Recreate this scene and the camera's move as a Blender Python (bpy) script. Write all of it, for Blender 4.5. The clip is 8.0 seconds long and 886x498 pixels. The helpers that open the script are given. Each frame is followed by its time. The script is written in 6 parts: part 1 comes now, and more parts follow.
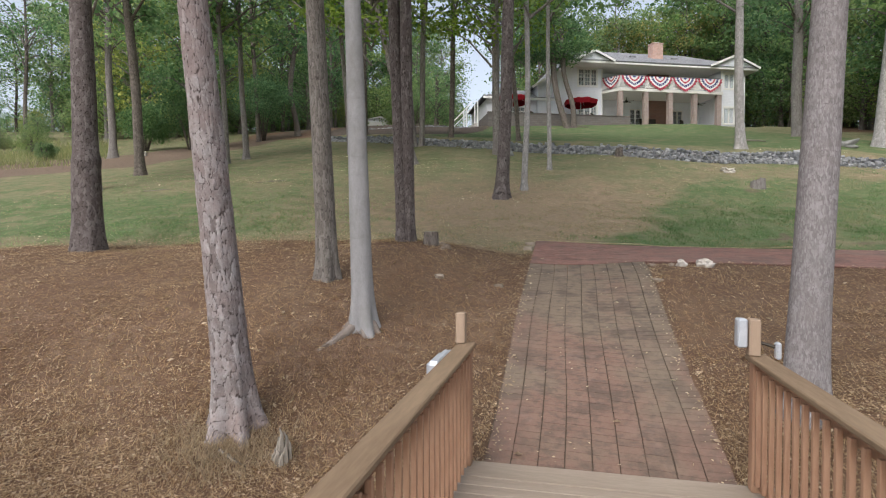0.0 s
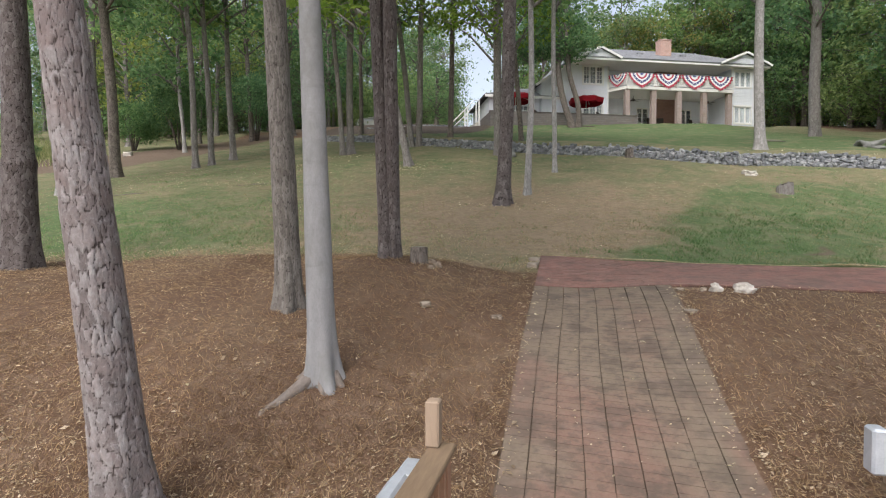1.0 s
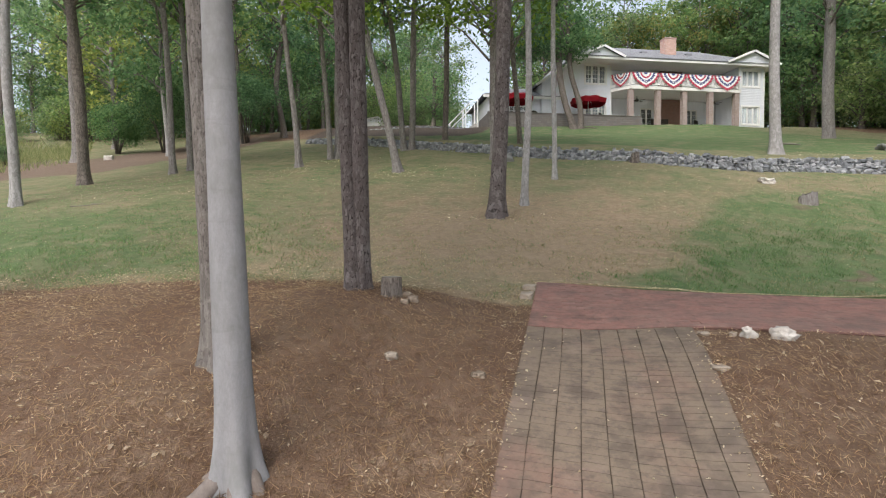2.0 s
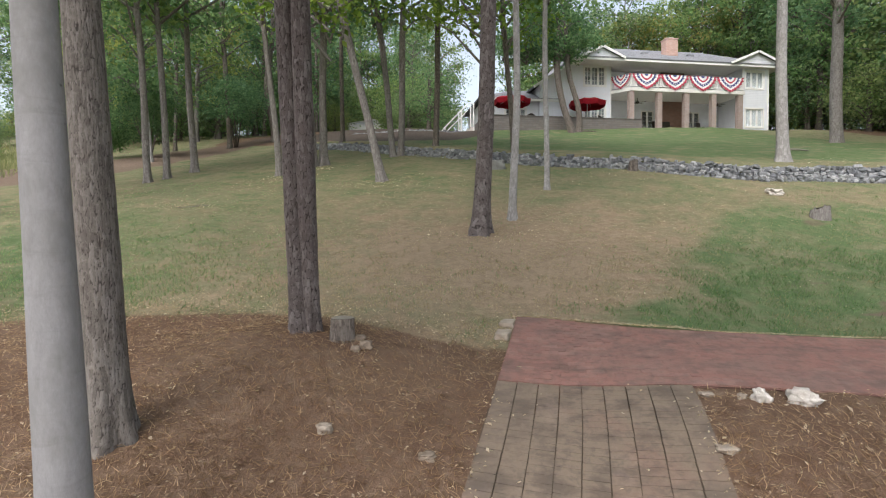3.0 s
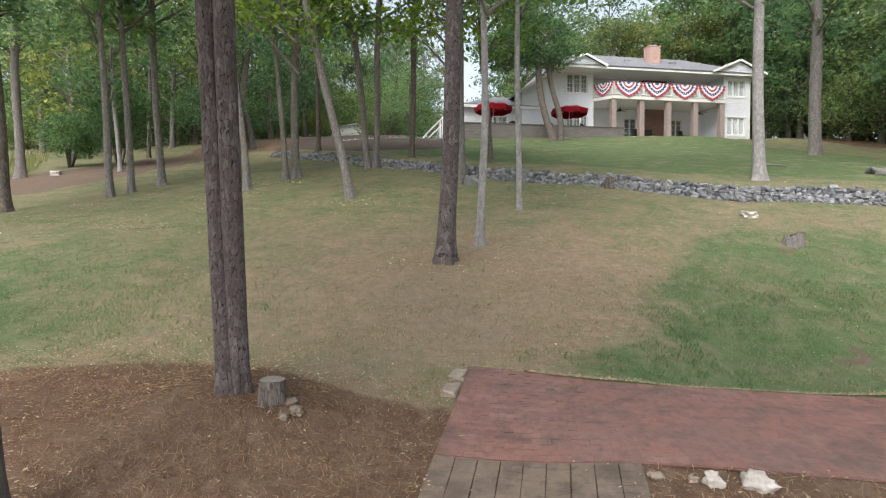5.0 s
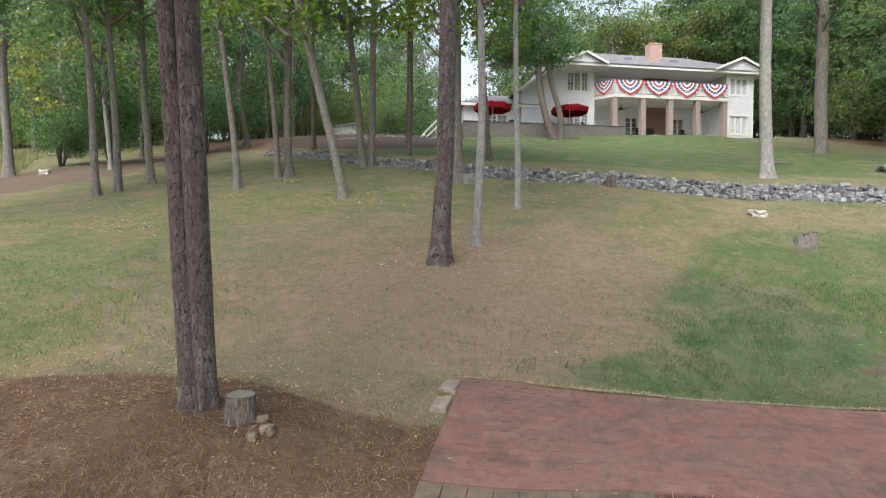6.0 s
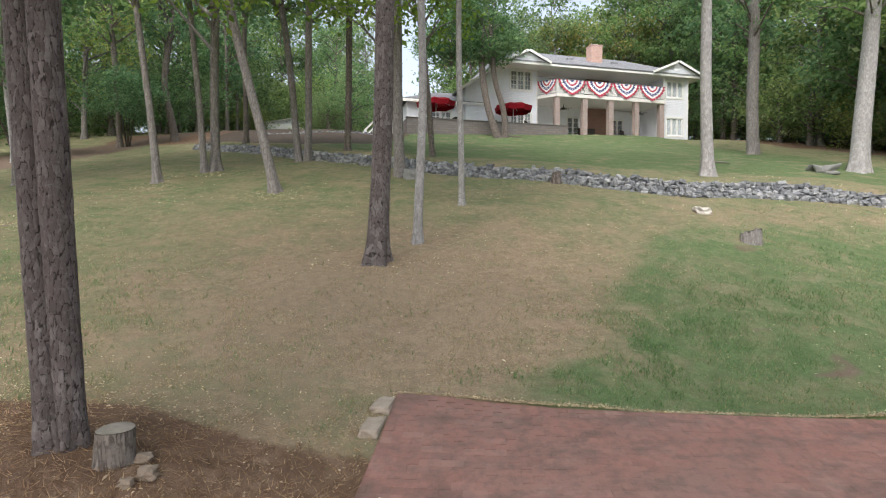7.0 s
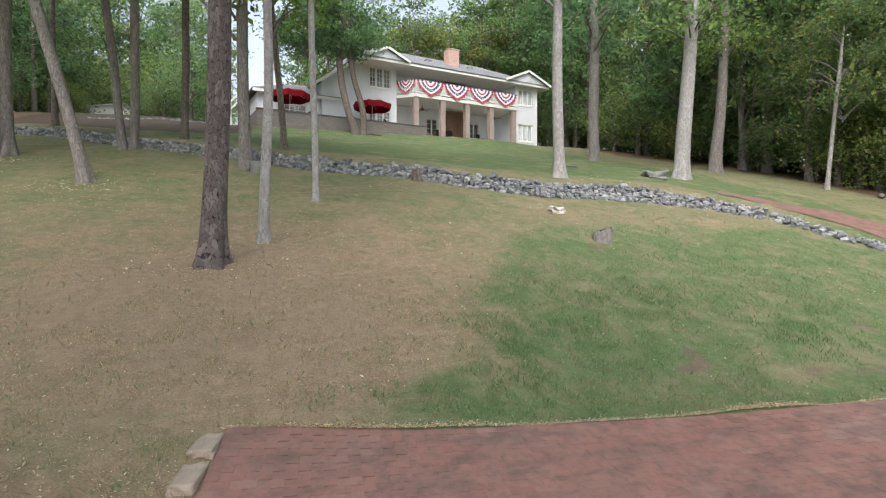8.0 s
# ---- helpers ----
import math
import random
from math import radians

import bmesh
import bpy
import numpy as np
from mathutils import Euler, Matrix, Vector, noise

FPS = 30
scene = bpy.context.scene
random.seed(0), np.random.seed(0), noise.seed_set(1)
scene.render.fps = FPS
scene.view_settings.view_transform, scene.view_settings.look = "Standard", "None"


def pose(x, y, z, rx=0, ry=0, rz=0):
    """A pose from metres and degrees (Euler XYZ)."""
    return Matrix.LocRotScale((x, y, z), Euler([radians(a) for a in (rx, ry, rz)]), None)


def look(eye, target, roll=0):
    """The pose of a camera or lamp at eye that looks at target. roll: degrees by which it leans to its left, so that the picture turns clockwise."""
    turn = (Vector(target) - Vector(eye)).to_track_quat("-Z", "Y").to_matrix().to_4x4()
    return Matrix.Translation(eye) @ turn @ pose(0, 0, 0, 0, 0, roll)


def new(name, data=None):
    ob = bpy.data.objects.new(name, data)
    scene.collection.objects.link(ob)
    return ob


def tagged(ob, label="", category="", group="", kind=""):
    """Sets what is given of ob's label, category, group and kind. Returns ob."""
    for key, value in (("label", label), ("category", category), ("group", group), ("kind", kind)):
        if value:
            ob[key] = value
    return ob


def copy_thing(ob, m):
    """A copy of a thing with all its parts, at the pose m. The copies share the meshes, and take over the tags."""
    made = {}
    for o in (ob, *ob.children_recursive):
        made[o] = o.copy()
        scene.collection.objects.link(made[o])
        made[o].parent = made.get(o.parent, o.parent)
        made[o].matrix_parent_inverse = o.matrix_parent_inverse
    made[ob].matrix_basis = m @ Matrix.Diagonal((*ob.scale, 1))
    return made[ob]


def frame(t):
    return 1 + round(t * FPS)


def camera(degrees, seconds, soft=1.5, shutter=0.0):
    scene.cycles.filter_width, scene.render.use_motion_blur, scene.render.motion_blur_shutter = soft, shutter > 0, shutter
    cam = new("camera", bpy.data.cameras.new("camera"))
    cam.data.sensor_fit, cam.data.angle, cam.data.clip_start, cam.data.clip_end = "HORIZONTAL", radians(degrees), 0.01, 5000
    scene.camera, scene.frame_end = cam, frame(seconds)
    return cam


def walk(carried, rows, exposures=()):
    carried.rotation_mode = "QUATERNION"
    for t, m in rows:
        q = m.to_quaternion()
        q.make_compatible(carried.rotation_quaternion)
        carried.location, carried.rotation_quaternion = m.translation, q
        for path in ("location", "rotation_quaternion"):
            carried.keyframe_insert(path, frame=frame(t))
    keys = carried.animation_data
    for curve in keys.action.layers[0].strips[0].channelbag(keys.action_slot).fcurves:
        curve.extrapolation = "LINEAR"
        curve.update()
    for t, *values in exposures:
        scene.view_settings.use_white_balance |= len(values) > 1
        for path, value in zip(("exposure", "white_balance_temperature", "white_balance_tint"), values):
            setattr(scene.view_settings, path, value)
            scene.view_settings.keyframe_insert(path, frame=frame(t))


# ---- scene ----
cam = camera(78.3, 8.0, soft=1.1)
PATH = [
    (0, (0.024, -0.033, 2.011), (0.019, 1.966, 1.957), -0.1),
    (0.5, (0.122, 0.758, 2.111), (0.111, 2.757, 2.057), -0.1),
    (1, (0.241, 1.519, 2.284), (0.226, 3.518, 2.229), -0.0),
    (1.5, (0.382, 2.258, 2.487), (0.365, 4.257, 2.431), -0.0),
    (3, (1.112, 4.1, 3.092), (1.082, 6.099, 3.04), -0.1),
    (3.5, (1.343, 4.362, 3.332), (1.332, 6.362, 3.279), -0.1),
    (4, (1.48, 4.389, 3.567), (1.495, 6.389, 3.514), -0.0),
    (4.5, (1.593, 4.443, 3.725), (1.606, 6.443, 3.672), -0.0),
    (6, (1.815, 5.237, 3.705), (1.826, 7.236, 3.655), -0.0),
    (6.5, (1.878, 5.667, 3.669), (1.941, 7.665, 3.618), -0.0),
    (7, (1.965, 6.137, 3.644), (2.177, 8.125, 3.594), -0.1),
    (7.5, (2.057, 6.573, 3.619), (2.524, 8.517, 3.571), -0.1),
    (8, (2.198, 7.036, 3.581), (2.906, 8.905, 3.535), -0.1),
]
walk(cam, [(t, look(eye, target, roll)) for t, eye, target, roll in PATH], [(0.0, 0.82), (1.5, 0.97), (3.0, 1.06), (8.0, 1.2)])

# ---- daylight: a bright overcast sky with a broad soft sun ----
SUN_HEIGHT, SUN_TURN = 52.0, 204.0
world = bpy.data.worlds.new("sky")
world.use_nodes = True
scene.world = world
_w = world.node_tree
_sky = _w.nodes.new("ShaderNodeTexSky")
_sky.sky_type, _sky.sun_disc = "NISHITA", False
_sky.sun_elevation, _sky.sun_rotation = radians(SUN_HEIGHT), radians(SUN_TURN)
_sky.dust_density, _sky.air_density, _sky.ozone_density = 4.0, 1.0, 1.0
_hsv = _w.nodes.new("ShaderNodeHueSaturation")
_hsv.inputs["Saturation"].default_value = 0.52
_w.links.new(_sky.outputs[0], _hsv.inputs["Color"])
_w.links.new(_hsv.outputs[0], _w.nodes["Background"].inputs[0])
_w.nodes["Background"].inputs[1].default_value = 0.15
_sun = bpy.data.lights.new("sun", "SUN")
_sun.energy, _sun.angle, _sun.color = 0.6, radians(40), (1.0, 0.99, 0.975)
new("sun", _sun).matrix_world = look((math.sin(radians(SUN_TURN)) * math.cos(radians(SUN_HEIGHT)) * 50, math.cos(radians(SUN_TURN)) * math.cos(radians(SUN_HEIGHT)) * 50, math.sin(radians(SUN_HEIGHT)) * 50), (0, 0, 0))


# ---- the lie of the land ----
SLOPE_Y = [-400, -60, -12, 0, 4.5, 5.8, 7.5, 8.6, 9.7, 11.5, 12.4, 13.5, 17, 20, 25, 33, 48, 62, 90, 160, 500]
SLOPE_Z = [-20, -9, -3.4, -1.0, 0.0, 0.33, 0.81, 1.13, 1.38, 1.68, 1.86, 2.2, 3.15, 4.15, 5.65, 7.75, 11.4, 13.6, 16, 18, 20]
_y = np.linspace(-60, 160, 4401)
_k = np.hanning(63)[1:-1]
_z = np.convolve(np.pad(np.interp(_y, SLOPE_Y, SLOPE_Z), 30, mode="edge"), _k / _k.sum(), "valid")
WALL_X = [-8.5, -6.6, -3.65, -0.94, 1.0, 2.3, 3.7, 5.3, 7.0, 9.0, 10.8, 12.8, 14.6, 16.2, 17.4, 18.0, 18.7, 19.3]
WALL_Y = [37.5, 35.5, 32.6, 29.4, 28.3, 27.6, 26.1, 24.8, 23.9, 22.4, 21.5, 21.4, 21.0, 20.3, 19.3, 18.2, 17.3, 16.0]


def ss(a, b, v):
    k = np.clip((np.asarray(v, float) - a) / (b - a), 0, 1)
    return k * k * (3 - 2 * k)


def ground(x, y, step=True):
    """Height of the ground at a place of the plan."""
    x, y = np.asarray(x, float), np.asarray(y, float)
    z = np.where((y > -60) & (y < 160), np.interp(y, _y, _z), np.interp(y, SLOPE_Y, SLOPE_Z))
    z = z + 0.2 * ss(0.6, -2.5, x) * ss(13, 9.5, y) * ss(5.4, 8.2, y)
    z = z - 0.22 * ss(0.3, -1.2, x) * ss(6.8, 4.8, y) * ss(-4, 1, y)
    z = z + 0.22 * np.exp(-(((x + 0.6) / 1.3) ** 2) - ((y - 10.8) / 1.0) ** 2)
    z = z + 0.15 * ss(2.2, 4, x) * ss(12, 9, y) * ss(3, 5.5, y)
    z = z - 0.055 * np.clip(-x - 1, 0, 30) * ss(16, 26, y) * ss(60, 40, y)
    z = z + 0.22 * ss(3, 8, x) * ss(15, 19, y) * ss(40, 26, y)
    z = z + 0.3 * ss(38, 50, y) * ss(-17, -9, x) * ss(3, -3, x)
    if step:
        d = y - np.interp(x, WALL_X, WALL_Y)
        z = z + 0.45 * ss(-0.1, 0.25, d) * np.exp(-np.clip(d, 0, 60) / 6) * ss(-9.5, -6, x) * ss(20.5, 17.5, x)
    return z


# ---- materials ----
class Mat:
    """A node material and short ways to wire it."""

    def __init__(self, name, rough=0.8, metal=0.0, spec=0.3):
        self.m = bpy.data.materials.new(name)
        self.m.use_nodes = True
        self.t = self.m.node_tree
        self.b = self.t.nodes["Principled BSDF"]
        self.b.inputs["Roughness"].default_value = rough
        self.b.inputs["Metallic"].default_value = metal
        self.b.inputs["Specular IOR Level"].default_value = spec

    def put(self, socket, value):
        if isinstance(value, bpy.types.NodeSocket):
            self.t.links.new(value, socket)
        elif isinstance(value, tuple) and len(value) == 3 and socket.type == "RGBA":
            socket.default_value = (*value, 1)
        else:
            socket.default_value = value

    def node(self, kind, **values):
        n = self.t.nodes.new(kind)
        for k, v in values.items():
            self.put(n.inputs[k], v)
        return n

    def place(self):
        return self.node("ShaderNodeNewGeometry").outputs["Position"]

    def local(self):
        return self.node("ShaderNodeTexCoord").outputs["Object"]

    def scaled(self, vec, sx, sy, sz):
        return self.node("ShaderNodeMapping", Vector=vec, Scale=(sx, sy, sz)).outputs[0]

    def noise(self, vec, scale, detail=4.0, rough=0.6, distortion=0.0):
        return self.node("ShaderNodeTexNoise", Vector=vec, Scale=scale, Detail=detail, Roughness=rough, Distortion=distortion).outputs[0]

    def cells(self, vec, scale, feature="DISTANCE_TO_EDGE"):
        n = self.t.nodes.new("ShaderNodeTexVoronoi")
        n.inputs["Randomness"].default_value = 0.8
        n.feature = feature
        self.put(n.inputs["Vector"], vec)
        self.put(n.inputs["Scale"], scale)
        return n.outputs[0]

    def ramp(self, fac, *stops):
        n = self.node("ShaderNodeValToRGB", Fac=fac)
        e = n.color_ramp.elements
        while len(e) < len(stops):
            e.new(0.5)
        for item, (p, c) in zip(e, stops):
            item.position = p
            item.color = (*c, 1) if isinstance(c, tuple) else (c, c, c, 1)
        return n.outputs[0]

    def mix(self, fac, a, b, blend="MIX"):
        n = self.t.nodes.new("ShaderNodeMix")
        n.data_type, n.blend_type = "RGBA", blend
        self.put(n.inputs[0], fac)
        self.put(n.inputs[6], a)
        self.put(n.inputs[7], b)
        return n.outputs[2]

    def calc(self, op, a, b=0.0):
        n = self.t.nodes.new("ShaderNodeMath")
        n.operation = op
        self.put(n.inputs[0], a)
        self.put(n.inputs[1], b)
        return n.outputs[0]

    def attr(self, name):
        n = self.t.nodes.new("ShaderNodeAttribute")
        n.attribute_name = name
        return n

    def vary(self, by_object):
        if by_object:
            return self.node("ShaderNodeObjectInfo").outputs["Random"]
        return self.node("ShaderNodeNewGeometry").outputs["Random Per Island"]

    def bump(self, height, strength, distance):
        self.put(self.b.inputs["Normal"], self.node("ShaderNodeBump", Height=height, Strength=strength, Distance=distance).outputs[0])

    def done(self, colour):
        self.put(self.b.inputs["Base Color"], colour)
        return self.m


def ground_material():
    s = Mat("ground", 0.95, spec=0.1)
    p = s.place()
    zone = s.node("ShaderNodeSeparateColor", Color=s.attr("zone").outputs["Color"])
    ragged = s.calc("SUBTRACT", s.calc("ADD", s.calc("MULTIPLY", s.noise(p, 2.2, 6, 0.8), 0.6), s.calc("MULTIPLY", s.noise(p, 0.7, 4, 0.7), 0.55)), 0.57)
    fine = s.noise(p, 38, 5, 0.7)
    mid = s.noise(p, 6, 5, 0.7)
    wide = s.noise(p, 0.55, 4, 0.6)

    def edge(v, a, b, how=1.2):
        return s.ramp(s.calc("ADD", v, s.calc("MULTIPLY", ragged, how)), (a, 0.0), (b, 1.0))

    needles = s.noise(s.scaled(p, 1.0, 0.35, 1.0), 70, 4, 0.8, 1.5)
    mulch = s.ramp(s.calc("ADD", s.calc("MULTIPLY", needles, 0.6), s.calc("MULTIPLY", mid, 0.4)),
                   (0.3, (0.04, 0.026, 0.018)), (0.44, (0.124, 0.079, 0.052)), (0.56, (0.21, 0.145, 0.1)), (0.7, (0.47, 0.385, 0.295)))
    mulch = s.mix(s.ramp(wide, (0.35, 0.0), (0.7, 0.5)), mulch, (0.125, 0.07, 0.048))
    green = s.ramp(s.calc("ADD", s.calc("MULTIPLY", fine, 0.55), s.calc("MULTIPLY", mid, 0.45)),
                   (0.3, (0.046, 0.08, 0.031)), (0.5, (0.094, 0.139, 0.06)), (0.7, (0.165, 0.211, 0.108)))
    dry = s.ramp(s.calc("ADD", s.calc("MULTIPLY", fine, 0.6), s.calc("MULTIPLY", mid, 0.4)),
                 (0.3, (0.145, 0.107, 0.069)), (0.5, (0.268, 0.201, 0.135)), (0.7, (0.42, 0.335, 0.242)))
    lawn = s.mix(edge(zone.outputs[1], 0.25, 0.75), dry, green)
    lawn = s.mix(s.ramp(s.noise(p, 1.6, 5, 0.75), (0.48, 0.0), (0.7, 0.45)), lawn, dry)
    lawn = s.mix(s.ramp(s.noise(p, 0.8, 5, 0.7, 0.6), (0.54, 0.0), (0.63, 0.35)), lawn, (0.29, 0.225, 0.155))
    lawn = s.mix(s.ramp(s.noise(p, 14, 5, 0.8), (0.56, 0.0), (0.74, 0.35)), lawn, (0.07, 0.065, 0.035))
    earth = s.ramp(s.calc("ADD", s.calc("MULTIPLY", fine, 0.5), s.calc("MULTIPLY", mid, 0.5)),
                   (0.3, (0.1, 0.071, 0.053)), (0.6, (0.185, 0.138, 0.106)), (0.8, (0.28, 0.225, 0.178)))
    col = s.mix(edge(zone.outputs[0], 0.42, 0.58, 0.6), lawn, mulch)
    col = s.mix(edge(zone.outputs[2], 0.42, 0.62, 0.6), col, earth)
    # a darker, greyer brown over the upper bank
    bank_brown = s.ramp(s.calc("ADD", s.calc("MULTIPLY", fine, 0.5), s.calc("MULTIPLY", mid, 0.5)), (0.3, (0.045, 0.036, 0.03)), (0.6, (0.1, 0.08, 0.066)), (0.8, (0.19, 0.155, 0.13)))
    col = s.mix(edge(s.attr("bank").outputs["Fac"], 0.4, 0.6, 0.6), col, bank_brown)
    s.bump(s.calc("ADD", s.calc("MULTIPLY", needles, 0.5), fine), 0.6, 0.03)
    return s.done(col)


def brick_material(name, by_object, reds, odd=0.0, moss=0.0, stain=0.65):
    s = Mat(name, 0.85, spec=0.2)
    p = s.place()
    v = s.vary(by_object)
    col = s.ramp(v, (0.0, reds[0]), (0.5, reds[1]), (1.0, reds[2]))
    uphill = s.calc("MULTIPLY", s.calc("SUBTRACT", s.node("ShaderNodeSeparateXYZ", Vector=p).outputs[1], 5.5), moss)
    col = s.mix(s.ramp(s.calc("ADD", s.noise(p, 0.9, 4, 0.6), uphill), (0.46, 0.0), (0.66, 0.85)), col, reds[3])
    col = s.mix(s.ramp(s.noise(p, 45, 4, 0.7), (0.35, 0.0), (0.8, 0.3)), col, (0.28, 0.22, 0.18))
    col = s.mix(s.ramp(s.noise(s.scaled(p, 0.7, 1.0, 1.0), 3.6, 4, 0.6, 0.2), (0.48, 0.0), (0.66, stain)), col, (0.082, 0.066, 0.055))
    col = s.mix(s.ramp(s.noise(p, 11, 4, 0.6, 0.2), (0.48, 0.0), (0.64, stain * 0.7)), col, (0.095, 0.077, 0.063))
    col = s.mix(s.ramp(s.noise(p, 2.1, 5, 0.7), (0.55, 0.0), (0.72, 0.3)), col, (0.3, 0.22, 0.19))
    worn = s.ramp(s.noise(p, 0.7, 3, 0.6), (0.46, 0.0), (0.6, 1.0))
    col = s.mix(s.calc("MULTIPLY", worn, s.ramp(v, (0.1, odd), (0.2, 0.0))), col, (0.085, 0.068, 0.06))
    col = s.mix(s.calc("MULTIPLY", worn, s.ramp(v, (0.8, 0.0), (0.92, odd))), col, (0.3, 0.205, 0.18))
    s.bump(s.noise(p, 120, 3, 0.6), 0.35, 0.004)
    return s.done(col)


def bark_material(name, deep, mid, pale, tall=0.5, scale=12.0, furrow=0.0, patches=None, strength=0.9, depth=0.02, broken=0.1, knots=0.0):
    """Bark broken into plates: tall is how far they stretch up the trunk, scale how many there are to a metre round it; no furrow, no plates."""
    s = Mat(name, 0.92, spec=0.15)
    p = s.local()
    ridge = s.noise(s.scaled(p, 1, 1, 0.3), 14, 6, 0.75, 0.5)
    grain = s.noise(s.scaled(p, 1, 1, 0.45), 70, 5, 0.8)
    wide = s.noise(s.scaled(p, 1, 1, 0.5), 3.0, 4, 0.7)
    v = s.calc("ADD", s.calc("MULTIPLY", ridge, 0.4), s.calc("ADD", s.calc("MULTIPLY", grain, 0.35), s.calc("MULTIPLY", wide, 0.25)))
    if not furrow:
        col = s.ramp(v, (0.36, mid), (0.62, pale))
        if patches:
            col = s.mix(s.ramp(wide, (0.45, 0.0), (0.65, 0.7)), col, patches)
        if knots:
            scar = s.calc("ADD", s.node("ShaderNodeTexVoronoi", Vector=s.scaled(p, 1, 1, 1.7), Scale=2.6, Randomness=1.0).outputs["Distance"], s.calc("MULTIPLY", s.noise(p, 16, 4, 0.7), 0.09))
            col = s.mix(s.ramp(scar, (0.07, knots), (0.1, 0.0)), col, (0.07, 0.062, 0.055))
            rings = s.noise(s.scaled(p, 1, 1, 6.0), 2.2, 4, 0.7, 0.6)
            col = s.mix(s.ramp(rings, (0.56, 0.0), (0.7, 0.22)), col, (0.15, 0.145, 0.138))
        s.bump(v, strength, depth)
        return s.done(col)
    coarse = s.node("ShaderNodeTexNoise", Vector=p, Scale=11.0, Detail=6.0, Roughness=0.75).outputs[1]
    bent = s.t.nodes.new("ShaderNodeVectorMath")
    bent.operation = "MULTIPLY_ADD"
    s.put(bent.inputs[0], coarse)
    bent.inputs[1].default_value = (1.1 / scale, 1.1 / scale, 2.2 / scale)
    s.put(bent.inputs[2], p)
    q = s.scaled(bent.outputs[0], 1, 1, tall)
    gap = s.calc("ADD", s.cells(q, scale), s.calc("MULTIPLY", s.calc("SUBTRACT", s.noise(p, 23, 3, 0.6), 0.46), broken * 2.2))
    tone = s.node("ShaderNodeTexVoronoi", Vector=q, Scale=scale, Randomness=0.8).outputs["Color"]
    tone = s.node("ShaderNodeSeparateColor", Color=tone).outputs[0]
    plate = s.ramp(gap, (0.0, 0.0), (furrow, 1.0))
    plate = s.calc("MAXIMUM", plate, s.ramp(s.noise(p, 8, 4, 0.7), (0.44, 0.0), (0.6, 0.9)))
    flake = s.ramp(s.noise(s.scaled(p, 1, 1, 0.55), 26, 6, 0.8, 0.8), (0.5, 0.0), (0.63, 0.65))
    v = s.calc("ADD", s.calc("MULTIPLY", v, 0.68), s.calc("MULTIPLY", tone, 0.32))
    col = s.ramp(v, (0.34, mid), (0.64, pale))
    if patches:
        col = s.mix(s.ramp(s.noise(p, 5, 6, 0.75), (0.46, 0.0), (0.62, 0.7)), col, patches)
    col = s.mix(flake, col, tuple(1.12 * c for c in pale))
    col = s.mix(plate, deep, col)
    s.bump(s.calc("ADD", plate, s.calc("ADD", s.calc("MULTIPLY", grain, 0.6), s.calc("MULTIPLY", tone, 0.5))), strength, depth)
    return s.done(col)


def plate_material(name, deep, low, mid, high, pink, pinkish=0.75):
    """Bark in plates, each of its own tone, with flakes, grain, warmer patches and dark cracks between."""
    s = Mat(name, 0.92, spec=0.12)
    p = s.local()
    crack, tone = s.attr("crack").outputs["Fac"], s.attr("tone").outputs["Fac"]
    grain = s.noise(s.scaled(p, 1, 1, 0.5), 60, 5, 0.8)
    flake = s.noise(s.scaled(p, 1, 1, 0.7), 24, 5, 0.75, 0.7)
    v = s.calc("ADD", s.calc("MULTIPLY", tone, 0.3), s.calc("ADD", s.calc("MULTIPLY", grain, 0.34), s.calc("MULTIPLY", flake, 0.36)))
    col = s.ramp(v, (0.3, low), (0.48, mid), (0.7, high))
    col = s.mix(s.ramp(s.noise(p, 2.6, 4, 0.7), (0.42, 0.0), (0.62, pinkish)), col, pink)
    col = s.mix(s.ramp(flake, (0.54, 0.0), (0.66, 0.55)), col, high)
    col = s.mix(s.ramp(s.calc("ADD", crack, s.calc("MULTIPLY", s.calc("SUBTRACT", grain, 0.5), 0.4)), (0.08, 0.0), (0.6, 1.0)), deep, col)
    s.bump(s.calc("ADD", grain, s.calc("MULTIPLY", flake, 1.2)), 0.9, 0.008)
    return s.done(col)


def leaf_material(name, dark, mid, light, trees=0.0):
    """Leaves or blades of three tones; trees is how far whole crowns differ in hue."""
    s = Mat(name, 0.6, spec=0.25)
    v = s.vary(False)
    w = s.noise(s.place(), 0.35, 3, 0.6)
    col = s.ramp(s.calc("ADD", s.calc("MULTIPLY", v, 0.6), s.calc("MULTIPLY", w, 0.5)), (0.2, dark), (0.55, mid), (0.9, light))
    if trees:
        hue = s.ramp(s.vary(True), (0.0, (0.86, 0.9, 0.98)), (0.5, (1.03, 1.0, 0.92)), (1.0, (1.42, 1.16, 0.74)))
        col = s.mix(trees, col, hue, "MULTIPLY")
    s.put(s.b.inputs["Base Color"], col)
    tr = s.node("ShaderNodeBsdfTranslucent", Color=s.mix(1.0, col, (1.95, 1.9, 1.5), "MULTIPLY"))
    mixed = s.node("ShaderNodeMixShader", Fac=0.55)
    s.t.links.new(s.b.outputs[0], mixed.inputs[1])
    s.t.links.new(tr.outputs[0], mixed.inputs[2])
    s.t.links.new(mixed.outputs[0], s.t.nodes["Material Output"].inputs[0])
    return s.m


